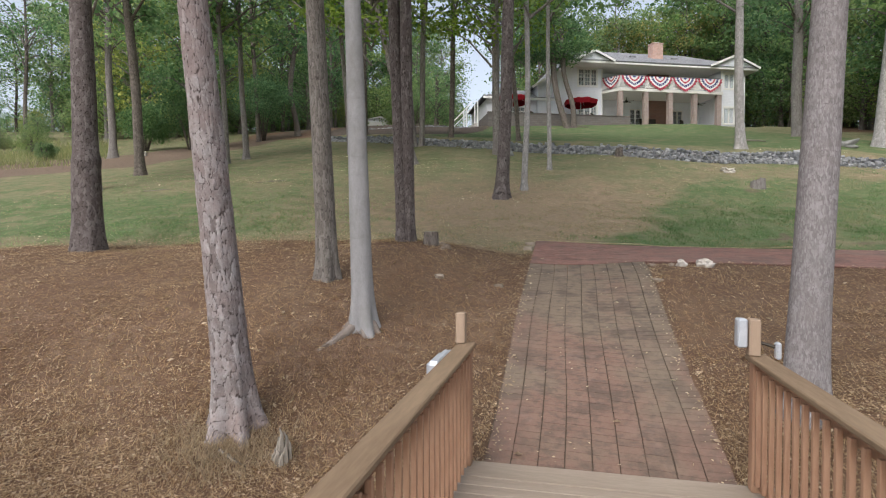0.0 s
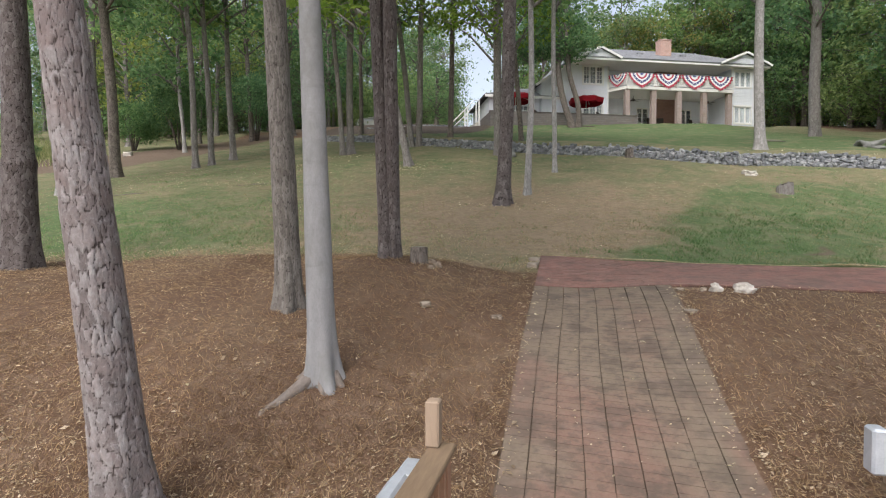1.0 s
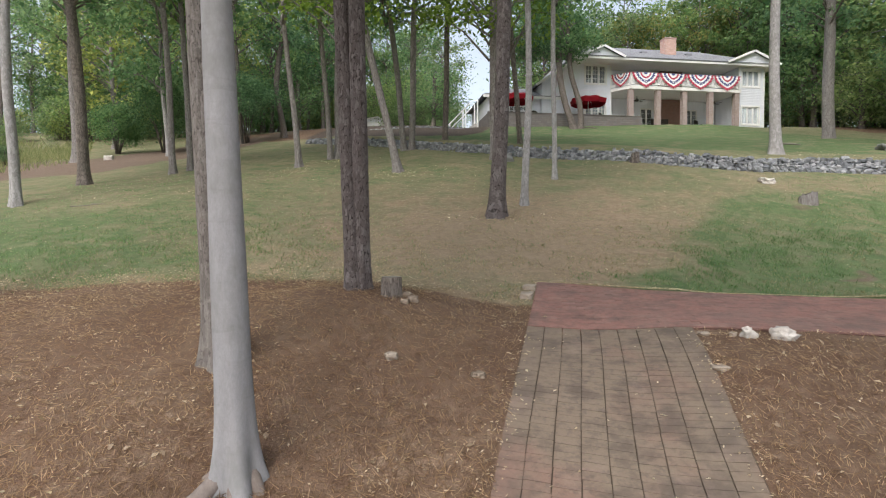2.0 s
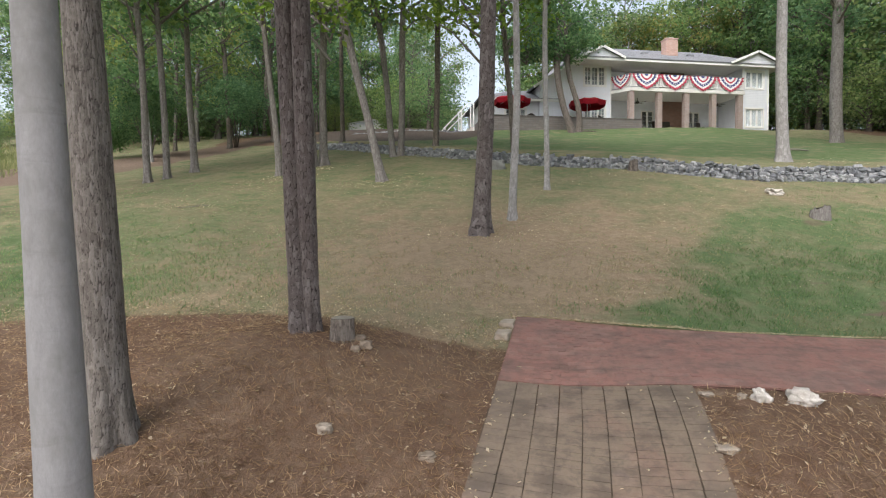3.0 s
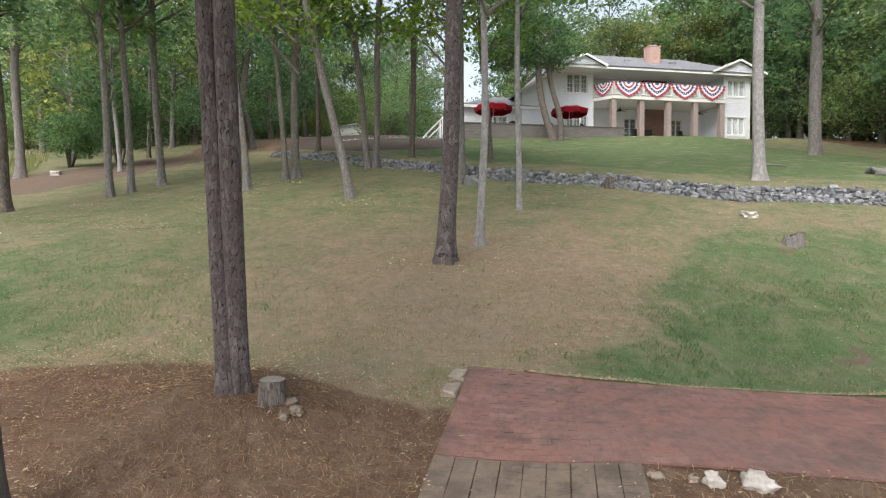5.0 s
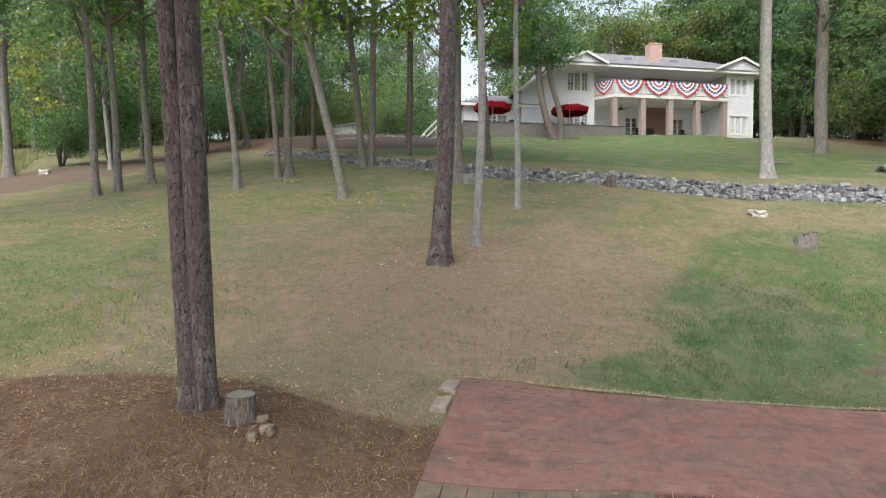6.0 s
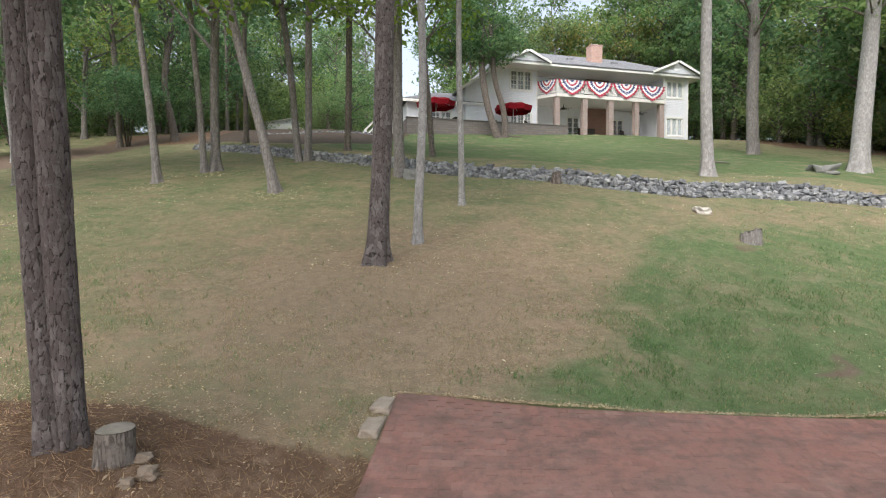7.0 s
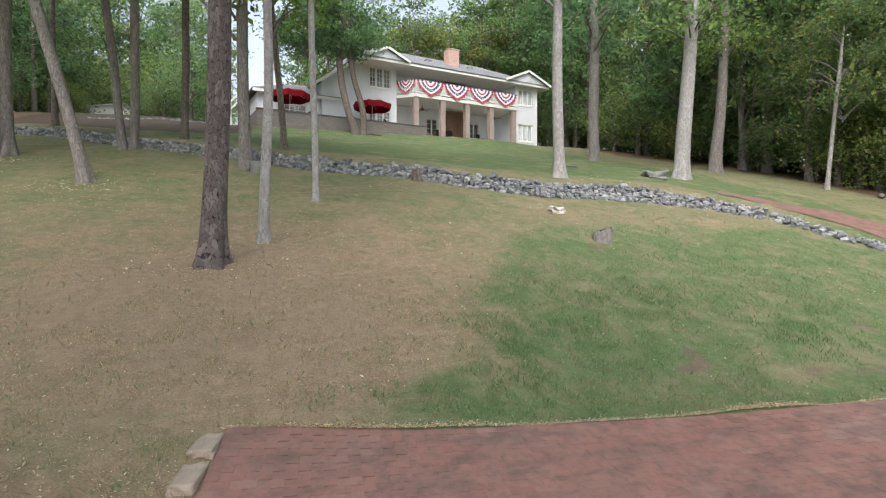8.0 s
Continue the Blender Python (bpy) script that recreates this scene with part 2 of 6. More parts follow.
def plain_material(name, a, b, rough=0.7, scale=8.0, metal=0.0, bump=0.2, depth=0.004, stretch=(1, 1, 1), by_island=0.0, spec=0.3):
    """A surface of two close tones, mottled at two scales."""
    s = Mat(name, rough, metal, spec)
    p = s.scaled(s.local(), *stretch)
    n1, n2 = s.noise(p, scale, 5, 0.65), s.noise(p, scale * 9, 4, 0.7)
    v = s.calc("ADD", s.calc("MULTIPLY", n1, 0.6), s.calc("MULTIPLY", n2, 0.4))
    if by_island:
        v = s.calc("ADD", v, s.calc("MULTIPLY", s.calc("SUBTRACT", s.vary(False), 0.5), by_island))
    s.bump(n2, bump, depth)
    return s.done(s.ramp(v, (0.3, a), (0.7, b)))


def stone_material(name, by_object):
    s = Mat(name, 0.85, spec=0.25)
    p = s.place()
    col = s.ramp(s.vary(by_object), (0.0, (0.13, 0.137, 0.15)), (0.35, (0.215, 0.225, 0.243)), (0.7, (0.285, 0.296, 0.312)), (1.0, (0.4, 0.405, 0.41)))
    col = s.mix(s.ramp(s.noise(p, 9, 5, 0.7), (0.42, 0.0), (0.66, 0.7)), col, (0.1, 0.098, 0.092))
    s.bump(s.noise(p, 22, 5, 0.7), 0.6, 0.02)
    return s.done(col)


def siding_material():
    s = Mat("white_siding", 0.55)
    p = s.local()
    z = s.node("ShaderNodeSeparateXYZ", Vector=p).outputs[2]
    lap = s.calc("FRACT", s.calc("MULTIPLY", z, 7.5))
    dirt = s.noise(s.scaled(p, 1, 1, 0.3), 2.5, 5, 0.7)
    s.bump(lap, 0.8, 0.02)
    return s.done(s.ramp(dirt, (0.3, (0.72, 0.745, 0.8)), (0.65, (0.785, 0.81, 0.86))))


def mortar_brick_material(name, a, b, mortar, scale=1.0):
    s = Mat(name, 0.85, spec=0.2)
    p = s.local()
    xyz = s.node("ShaderNodeSeparateXYZ", Vector=p)
    flat = s.node("ShaderNodeCombineXYZ", X=s.calc("ADD", xyz.outputs[0], xyz.outputs[1]), Y=xyz.outputs[2]).outputs[0]
    n = s.t.nodes.new("ShaderNodeTexBrick")
    for k, v in (("Vector", flat), ("Color1", a), ("Color2", b), ("Mortar", mortar), ("Scale", scale), ("Mortar Size", 0.008), ("Brick Width", 0.21), ("Row Height", 0.075)):
        s.put(n.inputs[k], v)
    col = s.mix(s.ramp(s.noise(p, 4, 5, 0.7), (0.4, 0.0), (0.75, 0.35)), n.outputs[0], (0.16, 0.1, 0.08))
    s.bump(n.outputs[1], 0.5, -0.006)
    return s.done(col)


def glass_material():
    s = Mat("window_glass", 0.03, spec=0.6)
    s.b.inputs["Transmission Weight"].default_value = 0.85
    return s.done((0.75, 0.8, 0.82))


def shingle_material():
    s = Mat("grey_shingles", 0.9, spec=0.15)
    p = s.local()
    n = s.t.nodes.new("ShaderNodeTexBrick")
    for k, v in (("Vector", p), ("Color1", (0.18, 0.185, 0.2)), ("Color2", (0.25, 0.255, 0.27)), ("Mortar", (0.13, 0.13, 0.14)), ("Scale", 1.0), ("Mortar Size", 0.01), ("Brick Width", 0.3), ("Row Height", 0.14)):
        s.put(n.inputs[k], v)
    s.bump(n.outputs[1], 0.4, -0.01)
    return s.done(s.mix(s.ramp(s.noise(p, 1.2, 4, 0.6), (0.4, 0.0), (0.7, 0.4)), n.outputs[0], (0.29, 0.29, 0.3)))


GROUND = ground_material()
RED_SAND = plain_material("red_joint_sand", (0.18, 0.092, 0.077), (0.24, 0.126, 0.106), 0.95, 12)
WALK_TONES = ((0.178, 0.109, 0.084), (0.186, 0.114, 0.088), (0.195, 0.121, 0.094), (0.168, 0.134, 0.099))
RED_TONES = ((0.222, 0.108, 0.09), (0.232, 0.115, 0.096), (0.244, 0.126, 0.107), (0.2, 0.122, 0.105))
WALK_BRICK, WALK_BRICKS = brick_material("weathered_brick", True, WALK_TONES, 0.0, 0.055, 0.7), brick_material("weathered_bricks", False, WALK_TONES, 0.0, 0.055, 0.7)
RED_BRICK, RED_BRICKS = brick_material("red_brick", True, RED_TONES, 0.22, stain=0.53), brick_material("red_bricks", False, RED_TONES, 0.22, stain=0.53)
SAND = plain_material("joint_soil", (0.062, 0.045, 0.033), (0.11, 0.083, 0.062), 0.95, 12)
PINE_BARK = bark_material("pine_bark", None, (0.1, 0.08, 0.074), (0.23, 0.19, 0.18), patches=(0.15, 0.115, 0.106), strength=1.0, depth=0.015)
DARK_PINE_BARK = bark_material("dark_pine_bark", None, (0.05, 0.039, 0.036), (0.125, 0.1, 0.095), patches=(0.08, 0.06, 0.056), strength=1.0, depth=0.015)
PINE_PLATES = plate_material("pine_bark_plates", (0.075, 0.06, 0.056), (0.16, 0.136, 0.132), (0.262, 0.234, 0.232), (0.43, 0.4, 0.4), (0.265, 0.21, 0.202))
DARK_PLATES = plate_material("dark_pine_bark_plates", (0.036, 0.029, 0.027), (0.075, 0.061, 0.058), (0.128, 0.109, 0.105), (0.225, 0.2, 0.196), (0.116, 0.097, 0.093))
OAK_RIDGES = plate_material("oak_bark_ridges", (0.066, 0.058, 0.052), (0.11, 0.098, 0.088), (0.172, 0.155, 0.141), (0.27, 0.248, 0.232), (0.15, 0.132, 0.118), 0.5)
OAK_BARK = bark_material("oak_bark", (0.075, 0.062, 0.054), (0.125, 0.105, 0.092), (0.23, 0.2, 0.178), 0.16, 32, 0.2, (0.155, 0.135, 0.12), 0.8, 0.01, 0.16)
BEECH_BARK = bark_material("smooth_grey_bark", None, (0.225, 0.22, 0.226), (0.335, 0.33, 0.338), patches=(0.19, 0.187, 0.18), strength=0.35, depth=0.005, knots=0.8)
ROOT_BARK = bark_material("brown_root_bark", None, (0.13, 0.105, 0.09), (0.27, 0.232, 0.21), patches=(0.16, 0.118, 0.09), strength=0.6, depth=0.008)
GREY_BARK = bark_material("grey_bark", (0.115, 0.1, 0.092), (0.15, 0.135, 0.125), (0.28, 0.26, 0.248), 0.18, 30, 0.14, (0.21, 0.195, 0.19), 0.6, 0.008, 0.16)
LILAC_BARK = bark_material("flecked_grey_bark", (0.145, 0.13, 0.13), (0.16, 0.145, 0.146), (0.285, 0.266, 0.27), 0.3, 75, 0.1, (0.19, 0.168, 0.165), 0.5, 0.007, 0.18)
PALE_BARK = bark_material("pale_bark", (0.19, 0.18, 0.176), (0.225, 0.213, 0.208), (0.38, 0.365, 0.36), 0.4, 20, 0.06, (0.25, 0.238, 0.232), 0.4, 0.007, 0.16)
CUT_WOOD = plain_material("cut_wood", (0.16, 0.14, 0.12), (0.3, 0.27, 0.23), 0.9, 20, bump=0.5)
LEAF_GREEN = leaf_material("green_leaves", (0.05, 0.105, 0.05), (0.118, 0.212, 0.108), (0.21, 0.305, 0.165), 1.0)
LEAF_DARK = leaf_material("dark_green_leaves", (0.045, 0.095, 0.05), (0.1, 0.186, 0.1), (0.175, 0.262, 0.145), 1.0)
LEAF_BRIGHT = leaf_material("bright_green_leaves", (0.06, 0.11, 0.022), (0.13, 0.2, 0.04), (0.22, 0.29, 0.07))
LEAF_AUTUMN = leaf_material("turning_leaves", (0.075, 0.13, 0.05), (0.155, 0.2, 0.078), (0.29, 0.235, 0.095), 0.6)
LEAF_WILLOW = leaf_material("pale_willow_leaves", (0.065, 0.115, 0.055), (0.15, 0.22, 0.112), (0.245, 0.31, 0.17), 1.0)
LEAF_EDGE = leaf_material("maple_leaves_turning", (0.07, 0.14, 0.062), (0.125, 0.205, 0.09), (0.24, 0.22, 0.095))
GRASS_GREEN = leaf_material("green_grass_blades", (0.06, 0.122, 0.048), (0.108, 0.19, 0.082), (0.178, 0.262, 0.135))
GRASS_GREY = leaf_material("withered_grass_blades", (0.13, 0.105, 0.08), (0.3, 0.245, 0.19), (0.47, 0.4, 0.32))
MEADOW = leaf_material("rough_meadow_blades", (0.11, 0.14, 0.06), (0.2, 0.22, 0.11), (0.32, 0.3, 0.18))
GRASS_DRY = leaf_material("dry_grass_blades", (0.19, 0.155, 0.09), (0.29, 0.245, 0.155), (0.4, 0.35, 0.24))
NEEDLES = leaf_material("pine_straw_needles", (0.07, 0.042, 0.027), (0.235, 0.158, 0.1), (0.54, 0.43, 0.31))
PALE_NEEDLES = leaf_material("pale_straw_needles", (0.2, 0.15, 0.1), (0.4, 0.315, 0.22), (0.62, 0.53, 0.4))
DEAD_LEAF = leaf_material("dead_leaves", (0.24, 0.18, 0.13), (0.44, 0.37, 0.29), (0.7, 0.64, 0.55))
STONE_ONE, STONE_MANY = stone_material("grey_stone", True), stone_material("grey_stones", False)
QUARTZ = plain_material("white_quartz", (0.4, 0.345, 0.29), (0.76, 0.73, 0.69), 0.6, 9, bump=0.6, depth=0.02)
BROWN_STONE = plain_material("brown_stone", (0.17, 0.13, 0.1), (0.31, 0.25, 0.195), 0.9, 9, bump=0.6, depth=0.02)
BOULDER = plain_material("grey_boulder", (0.15, 0.15, 0.145), (0.3, 0.3, 0.285), 0.9, 6, bump=0.6, depth=0.03)
TAN_STONE = plain_material("tan_stone", (0.24, 0.19, 0.15), (0.45, 0.385, 0.315), 0.85, 9, bump=0.6, depth=0.02)
CEDAR = plain_material("weathered_cedar", (0.15, 0.1, 0.062), (0.29, 0.21, 0.138), 0.8, 5, bump=0.5, stretch=(1, 0.12, 1), by_island=0.25)
CEDAR_RED = plain_material("reddish_stained_wood", (0.27, 0.145, 0.09), (0.5, 0.32, 0.21), 0.75, 5, bump=0.5, stretch=(1, 1, 0.15), by_island=0.3)
DECK_WOOD = plain_material("deck_boards", (0.24, 0.19, 0.15), (0.36, 0.3, 0.245), 0.8, 6, bump=0.5, stretch=(0.15, 1, 1), by_island=0.2)
FRESH_WOOD = plain_material("pale_sawn_wood", (0.27, 0.195, 0.14), (0.38, 0.285, 0.21), 0.75, 8, bump=0.3, stretch=(1, 1, 0.15))
GALVANISED = plain_material("pale_metal", (0.4, 0.43, 0.48), (0.58, 0.61, 0.66), 0.4, 14, metal=0.35, bump=0.05)
SIDING = siding_material()
WHITE = plain_material("white_paint", (0.72, 0.72, 0.7), (0.82, 0.82, 0.8), 0.5, 3, bump=0.05)
SOFFIT = plain_material("soffit_paint", (0.66, 0.65, 0.62), (0.76, 0.75, 0.72), 0.6, 3, bump=0.05)
SHINGLE = shingle_material()
CHIMNEY_BRICK = mortar_brick_material("salmon_brick", (0.5, 0.31, 0.255), (0.58, 0.37, 0.31), (0.55, 0.45, 0.4))
COLUMN_BRICK = mortar_brick_material("pinkish_brick", (0.31, 0.242, 0.22), (0.37, 0.295, 0.272), (0.38, 0.34, 0.32))
HEARTH_BRICK = mortar_brick_material("brown_brick", (0.22, 0.12, 0.09), (0.29, 0.16, 0.12), (0.25, 0.2, 0.17))
TERRACE_BLOCK = mortar_brick_material("grey_terrace_block", (0.16, 0.15, 0.145), (0.2, 0.185, 0.175), (0.145, 0.135, 0.13), 0.5)
CONCRETE = plain_material("porch_concrete", (0.4, 0.38, 0.35), (0.52, 0.5, 0.46), 0.85, 3)
GLASS = glass_material()
DARK_METAL = plain_material("dark_metal", (0.03, 0.025, 0.02), (0.06, 0.05, 0.04), 0.5, 9, metal=0.5, bump=0.05)
INSIDE = plain_material("indoor_plaster", (0.25, 0.23, 0.21), (0.34, 0.32, 0.29), 0.9, 3)
RED_CLOTH = plain_material("red_canvas", (0.17, 0.006, 0.012), (0.25, 0.012, 0.02), 0.85, 5, bump=0.1, spec=0.1)
FLAG_RED = plain_material("red_bunting", (0.38, 0.05, 0.085), (0.5, 0.1, 0.14), 0.85, 6, bump=0.1, spec=0.1)
FLAG_WHITE = plain_material("white_bunting", (0.7, 0.69, 0.7), (0.82, 0.81, 0.82), 0.85, 6, bump=0.1, spec=0.1)
FLAG_BLUE = plain_material("blue_bunting", (0.05, 0.065, 0.17), (0.09, 0.11, 0.25), 0.85, 6, bump=0.1, spec=0.1)


# ---- building helpers ----
class Shape:
    """Collects points and faces of one mesh."""

    def __init__(self):
        self.v, self.f, self.n = [], [], 0

    def add(self, verts, faces):
        self.v.append(np.asarray(verts, float).reshape(-1, 3))
        self.f += [tuple(i + self.n for i in f) for f in faces]
        self.n += len(self.v[-1])
        return self

    def box(self, a, b, m=None, bevel=0.0):
        """A box from corner a to corner b; bevel cuts its edges."""
        a, b = np.minimum(a, b).astype(float), np.maximum(a, b).astype(float)
        if bevel <= 0:
            v = [(x, y, z) for x in (a[0], b[0]) for y in (a[1], b[1]) for z in (a[2], b[2])]
            f = [(0, 1, 3, 2), (4, 6, 7, 5), (0, 4, 5, 1), (2, 3, 7, 6), (0, 2, 6, 4), (1, 5, 7, 3)]
        else:
            c = min(bevel, 0.45 * float((b - a).min()))
            v, idx = [], {}
            for sx in (0, 1):
                for sy in (0, 1):
                    for sz in (0, 1):
                        for ax in range(3):
                            p = [(a, b)[s][i] for i, s in enumerate((sx, sy, sz))]
                            for i, s in enumerate((sx, sy, sz)):
                                if i != ax:
                                    p[i] += c if s == 0 else -c
                            idx[sx, sy, sz, ax] = len(v)
                            v.append(p)
            f = []
            for ax in range(3):
                o = [i for i in range(3) if i != ax]
                for s in (0, 1):
                    q = []
                    for k in ((0, 0), (1, 0), (1, 1), (0, 1)):
                        key = [0, 0, 0]
                        key[ax], key[o[0]], key[o[1]] = s, k[0], k[1]
                        q.append(idx[(*key, ax)])
                    f.append(tuple(q))
                for s1 in (0, 1):
                    for s2 in (0, 1):
                        q = []
                        for s, face in ((0, o[0]), (1, o[0]), (1, o[1]), (0, o[1])):
                            key = [0, 0, 0]
                            key[ax], key[o[0]], key[o[1]] = s, s1, s2
                            q.append(idx[(*key, face)])
                        f.append(tuple(q))
            f += [tuple(idx[sx, sy, sz, ax] for ax in range(3)) for sx in (0, 1) for sy in (0, 1) for sz in (0, 1)]
        v = np.array(v)
        if m is not None:
            v = np.array([m @ Vector(p) for p in v])
        return self.add(v, f)

    def tube(self, pts, radii, segs=8, caps=True):
        pts = np.asarray(pts, float)
        rings = []
        for i, p in enumerate(pts):
            d = Vector(pts[min(i + 1, len(pts) - 1)] - pts[max(i - 1, 0)]).normalized()
            s = d.orthogonal().normalized() if i == 0 else (side - side.dot(d) * d).normalized()
            side, up = s, d.cross(s)
            a = np.linspace(0, 2 * math.pi, segs, endpoint=False)
            rings.append(p + radii[i] * (np.cos(a)[:, None] * np.array(s) + np.sin(a)[:, None] * np.array(up)))
        f = []
        for i in range(len(pts) - 1):
            for j in range(segs):
                k = (j + 1) % segs
                f.append((i * segs + j, i * segs + k, (i + 1) * segs + k, (i + 1) * segs + j))
        if caps:
            f += [tuple(range(segs))[::-1], tuple((len(pts) - 1) * segs + j for j in range(segs))]
        return self.add(np.concatenate(rings), f)

    def mesh(self, name, material, smooth=False):
        me = bpy.data.meshes.new(name)
        me.from_pydata(np.concatenate(self.v).tolist(), [], self.f)
        me.materials.append(material)
        b = bmesh.new()
        b.from_mesh(me)
        bmesh.ops.recalc_face_normals(b, faces=b.faces)
        b.to_mesh(me)
        b.free()
        if smooth:
            me.polygons.foreach_set("use_smooth", [True] * len(me.polygons))
        me.update()
        return me


def soup(name, verts, faces, material):
    """A mesh of very many small faces, as they are."""
    me = bpy.data.meshes.new(name)
    verts, faces = np.asarray(verts, np.float32), np.asarray(faces, np.int32)
    me.vertices.add(len(verts))
    me.vertices.foreach_set("co", verts.ravel())
    k = faces.shape[1]
    me.loops.add(faces.size)
    me.loops.foreach_set("vertex_index", faces.ravel())
    me.polygons.add(len(faces))
    me.polygons.foreach_set("loop_start", np.arange(0, faces.size, k, dtype=np.int32))
    me.update(calc_edges=True)
    me.materials.append(material)
    return me


def part(name, shape, material, parent=None, label="", smooth=False):
    """One mesh object, of a Shape or a ready mesh, under its thing."""
    data = shape.mesh(name, material, smooth) if isinstance(shape, Shape) else shape
    ob = new(name, data)
    ob.parent = parent
    return tagged(ob, label)


def thing(name, label, category, m=None, group="", kind=""):
    ob = tagged(new(name), label, category, group, kind)
    if m is not None:
        ob.matrix_basis = m
    return ob


def lattice(x, y, seed=0):
    """Smooth value noise from 0 to 1 over the plan."""
    x, y = np.asarray(x, float), np.asarray(y, float)
    i, j = np.floor(x).astype(np.int64), np.floor(y).astype(np.int64)
    u, v = x - i, y - j
    u, v = u * u * (3 - 2 * u), v * v * (3 - 2 * v)

    def h(a, b):
        k = (a * 374761393 + b * 668265263 + seed * 982451653) & 0x7FFFFFFF
        k = ((k ^ (k >> 13)) * 1274126177) & 0x7FFFFFFF
        return ((k ^ (k >> 16)) & 0xFFFF) / 65535.0

    return (h(i, j) * (1 - u) + h(i + 1, j) * u) * (1 - v) + (h(i, j + 1) * (1 - u) + h(i + 1, j + 1) * u) * v


HOUSE = pose(13.84, 47.0, 11.22, 0, 0, 9)
HOUSE_BACK = HOUSE.inverted()
PATH_FROM, PATH_DIR = np.array((0.33, 4.5)), np.array((0.2217, 0.9751))
PATH_SIDE = np.array((0.9751, -0.2217))
CROSS_FROM, CROSS_DIR = np.array((2.03, 12.1)) - 0.5 * np.array((0.9882, -0.1530)), np.array((0.9882, -0.1530))
CROSS_SIDE = np.array((-0.1530, -0.9882))
PATH_WIDTH, CROSS_WIDTH, PATH_LONG, CROSS_LONG = 2.05, 2.0, 6.3, 11.5
LANE = [(18.7, 22.9), (20.3, 20.9), (21.3, 18.5), (20.9, 15.2), (18.6, 12.2), (15.6, 10.3), (12.6, 9.5)]


def in_strip(x, y, start, along, side, long, wide, soft=0.12):
    a = (x - start[0]) * along[0] + (y - start[1]) * along[1]
    b = (x - start[0]) * side[0] + (y - start[1]) * side[1]
    return ss(-soft, soft, a) * ss(long + soft, long - soft, a) * ss(-soft, soft, b) * ss(wide + soft, wide - soft, b)


def cross_bend(a):
    """How far the red walk's far edge swells towards the lawn, along its length."""
    return 0.18 * np.exp(-((np.asarray(a, float) - 0.5) / 1.2) ** 2) + 0.13 * ss(4.7, 7.9, a)


def paved(x, y):
    x, y = np.asarray(x, float), np.asarray(y, float)
    swell = cross_bend((x - CROSS_FROM[0]) / CROSS_DIR[0])
    beside = (x - PATH_FROM[0]) * PATH_SIDE[0] + (y - PATH_FROM[1]) * PATH_SIDE[1]
    cross = np.maximum(in_strip(x, y, CROSS_FROM, CROSS_DIR, CROSS_SIDE, CROSS_LONG, CROSS_WIDTH), in_strip(x, y - swell, CROSS_FROM, CROSS_DIR, CROSS_SIDE, CROSS_LONG, CROSS_WIDTH))
    return np.maximum(in_strip(x, y, PATH_FROM, PATH_DIR, PATH_SIDE, PATH_LONG, PATH_WIDTH), ss(-0.06, 0.06, beside) * cross)


def land(x, y):
    """The ground with its small unevenness, levelled under the house."""
    x, y = np.asarray(x, float), np.asarray(y, float)
    z = ground(x, y)
    rough = (lattice(x * 0.8, y * 0.8, 1) - 0.5) * 0.1 + (lattice(x * 2.6, y * 2.6, 2) - 0.5) * 0.035
    m = np.array(HOUSE_BACK)
    u, v = m[0, 0] * x + m[0, 1] * y + m[0, 3], m[1, 0] * x + m[1, 1] * y + m[1, 3]
    z = z + 0.34 * np.exp(-((v + 2.4) / 3.2) ** 2) * ss(-14, -10.5, u) * ss(12, 6, u)
    z = z + rough * (1 - paved(x, y)) * ss(0, 1.0, np.abs(y - np.interp(x, WALL_X, WALL_Y)) + 8 * ss(19, 22, x)) * ss(3.5, 5, y)
    out = np.maximum(np.maximum(-11.6 - u, u - 13.2), np.maximum(-2.6 - v, v - 11.5))
    return np.minimum(z, 11.1 + 0.35 * np.clip(out, 0, 100) + 100 * (out > 25))


def bare(x, y):
    """Worn spots of bare soil in the green lawn beside the red walk."""
    spots = ((7.6, 12.4, 0.55, 0.16), (7.95, 12.75, 0.22, 0.3), (9.3, 11.95, 0.75, 0.22), (10.3, 11.75, 0.5, 0.16), (12.0, 13.0, 0.45, 0.4), (11.4, 12.2, 0.5, 0.2), (7.5, 13.6, 0.35, 0.15), (9.7, 17.1, 0.5, 0.35))
    return sum(np.exp(-((x - a) / c) ** 2 - ((y - b) / d) ** 2) for a, b, c, d in spots)


def mulch_edge(x):
    return np.interp(x, [-30, -9, -8, -4.6, -2.4, -0.6, 0.2, 1.1, 1.8, 2.2, 3.0, 3.7, 9, 20, 40], [9.5, 11.0, 11.6, 12.0, 12.4, 12.1, 11.6, 11.35, 11.1, 10.6, 10.2, 9.9, 9.1, 7.5, 5])


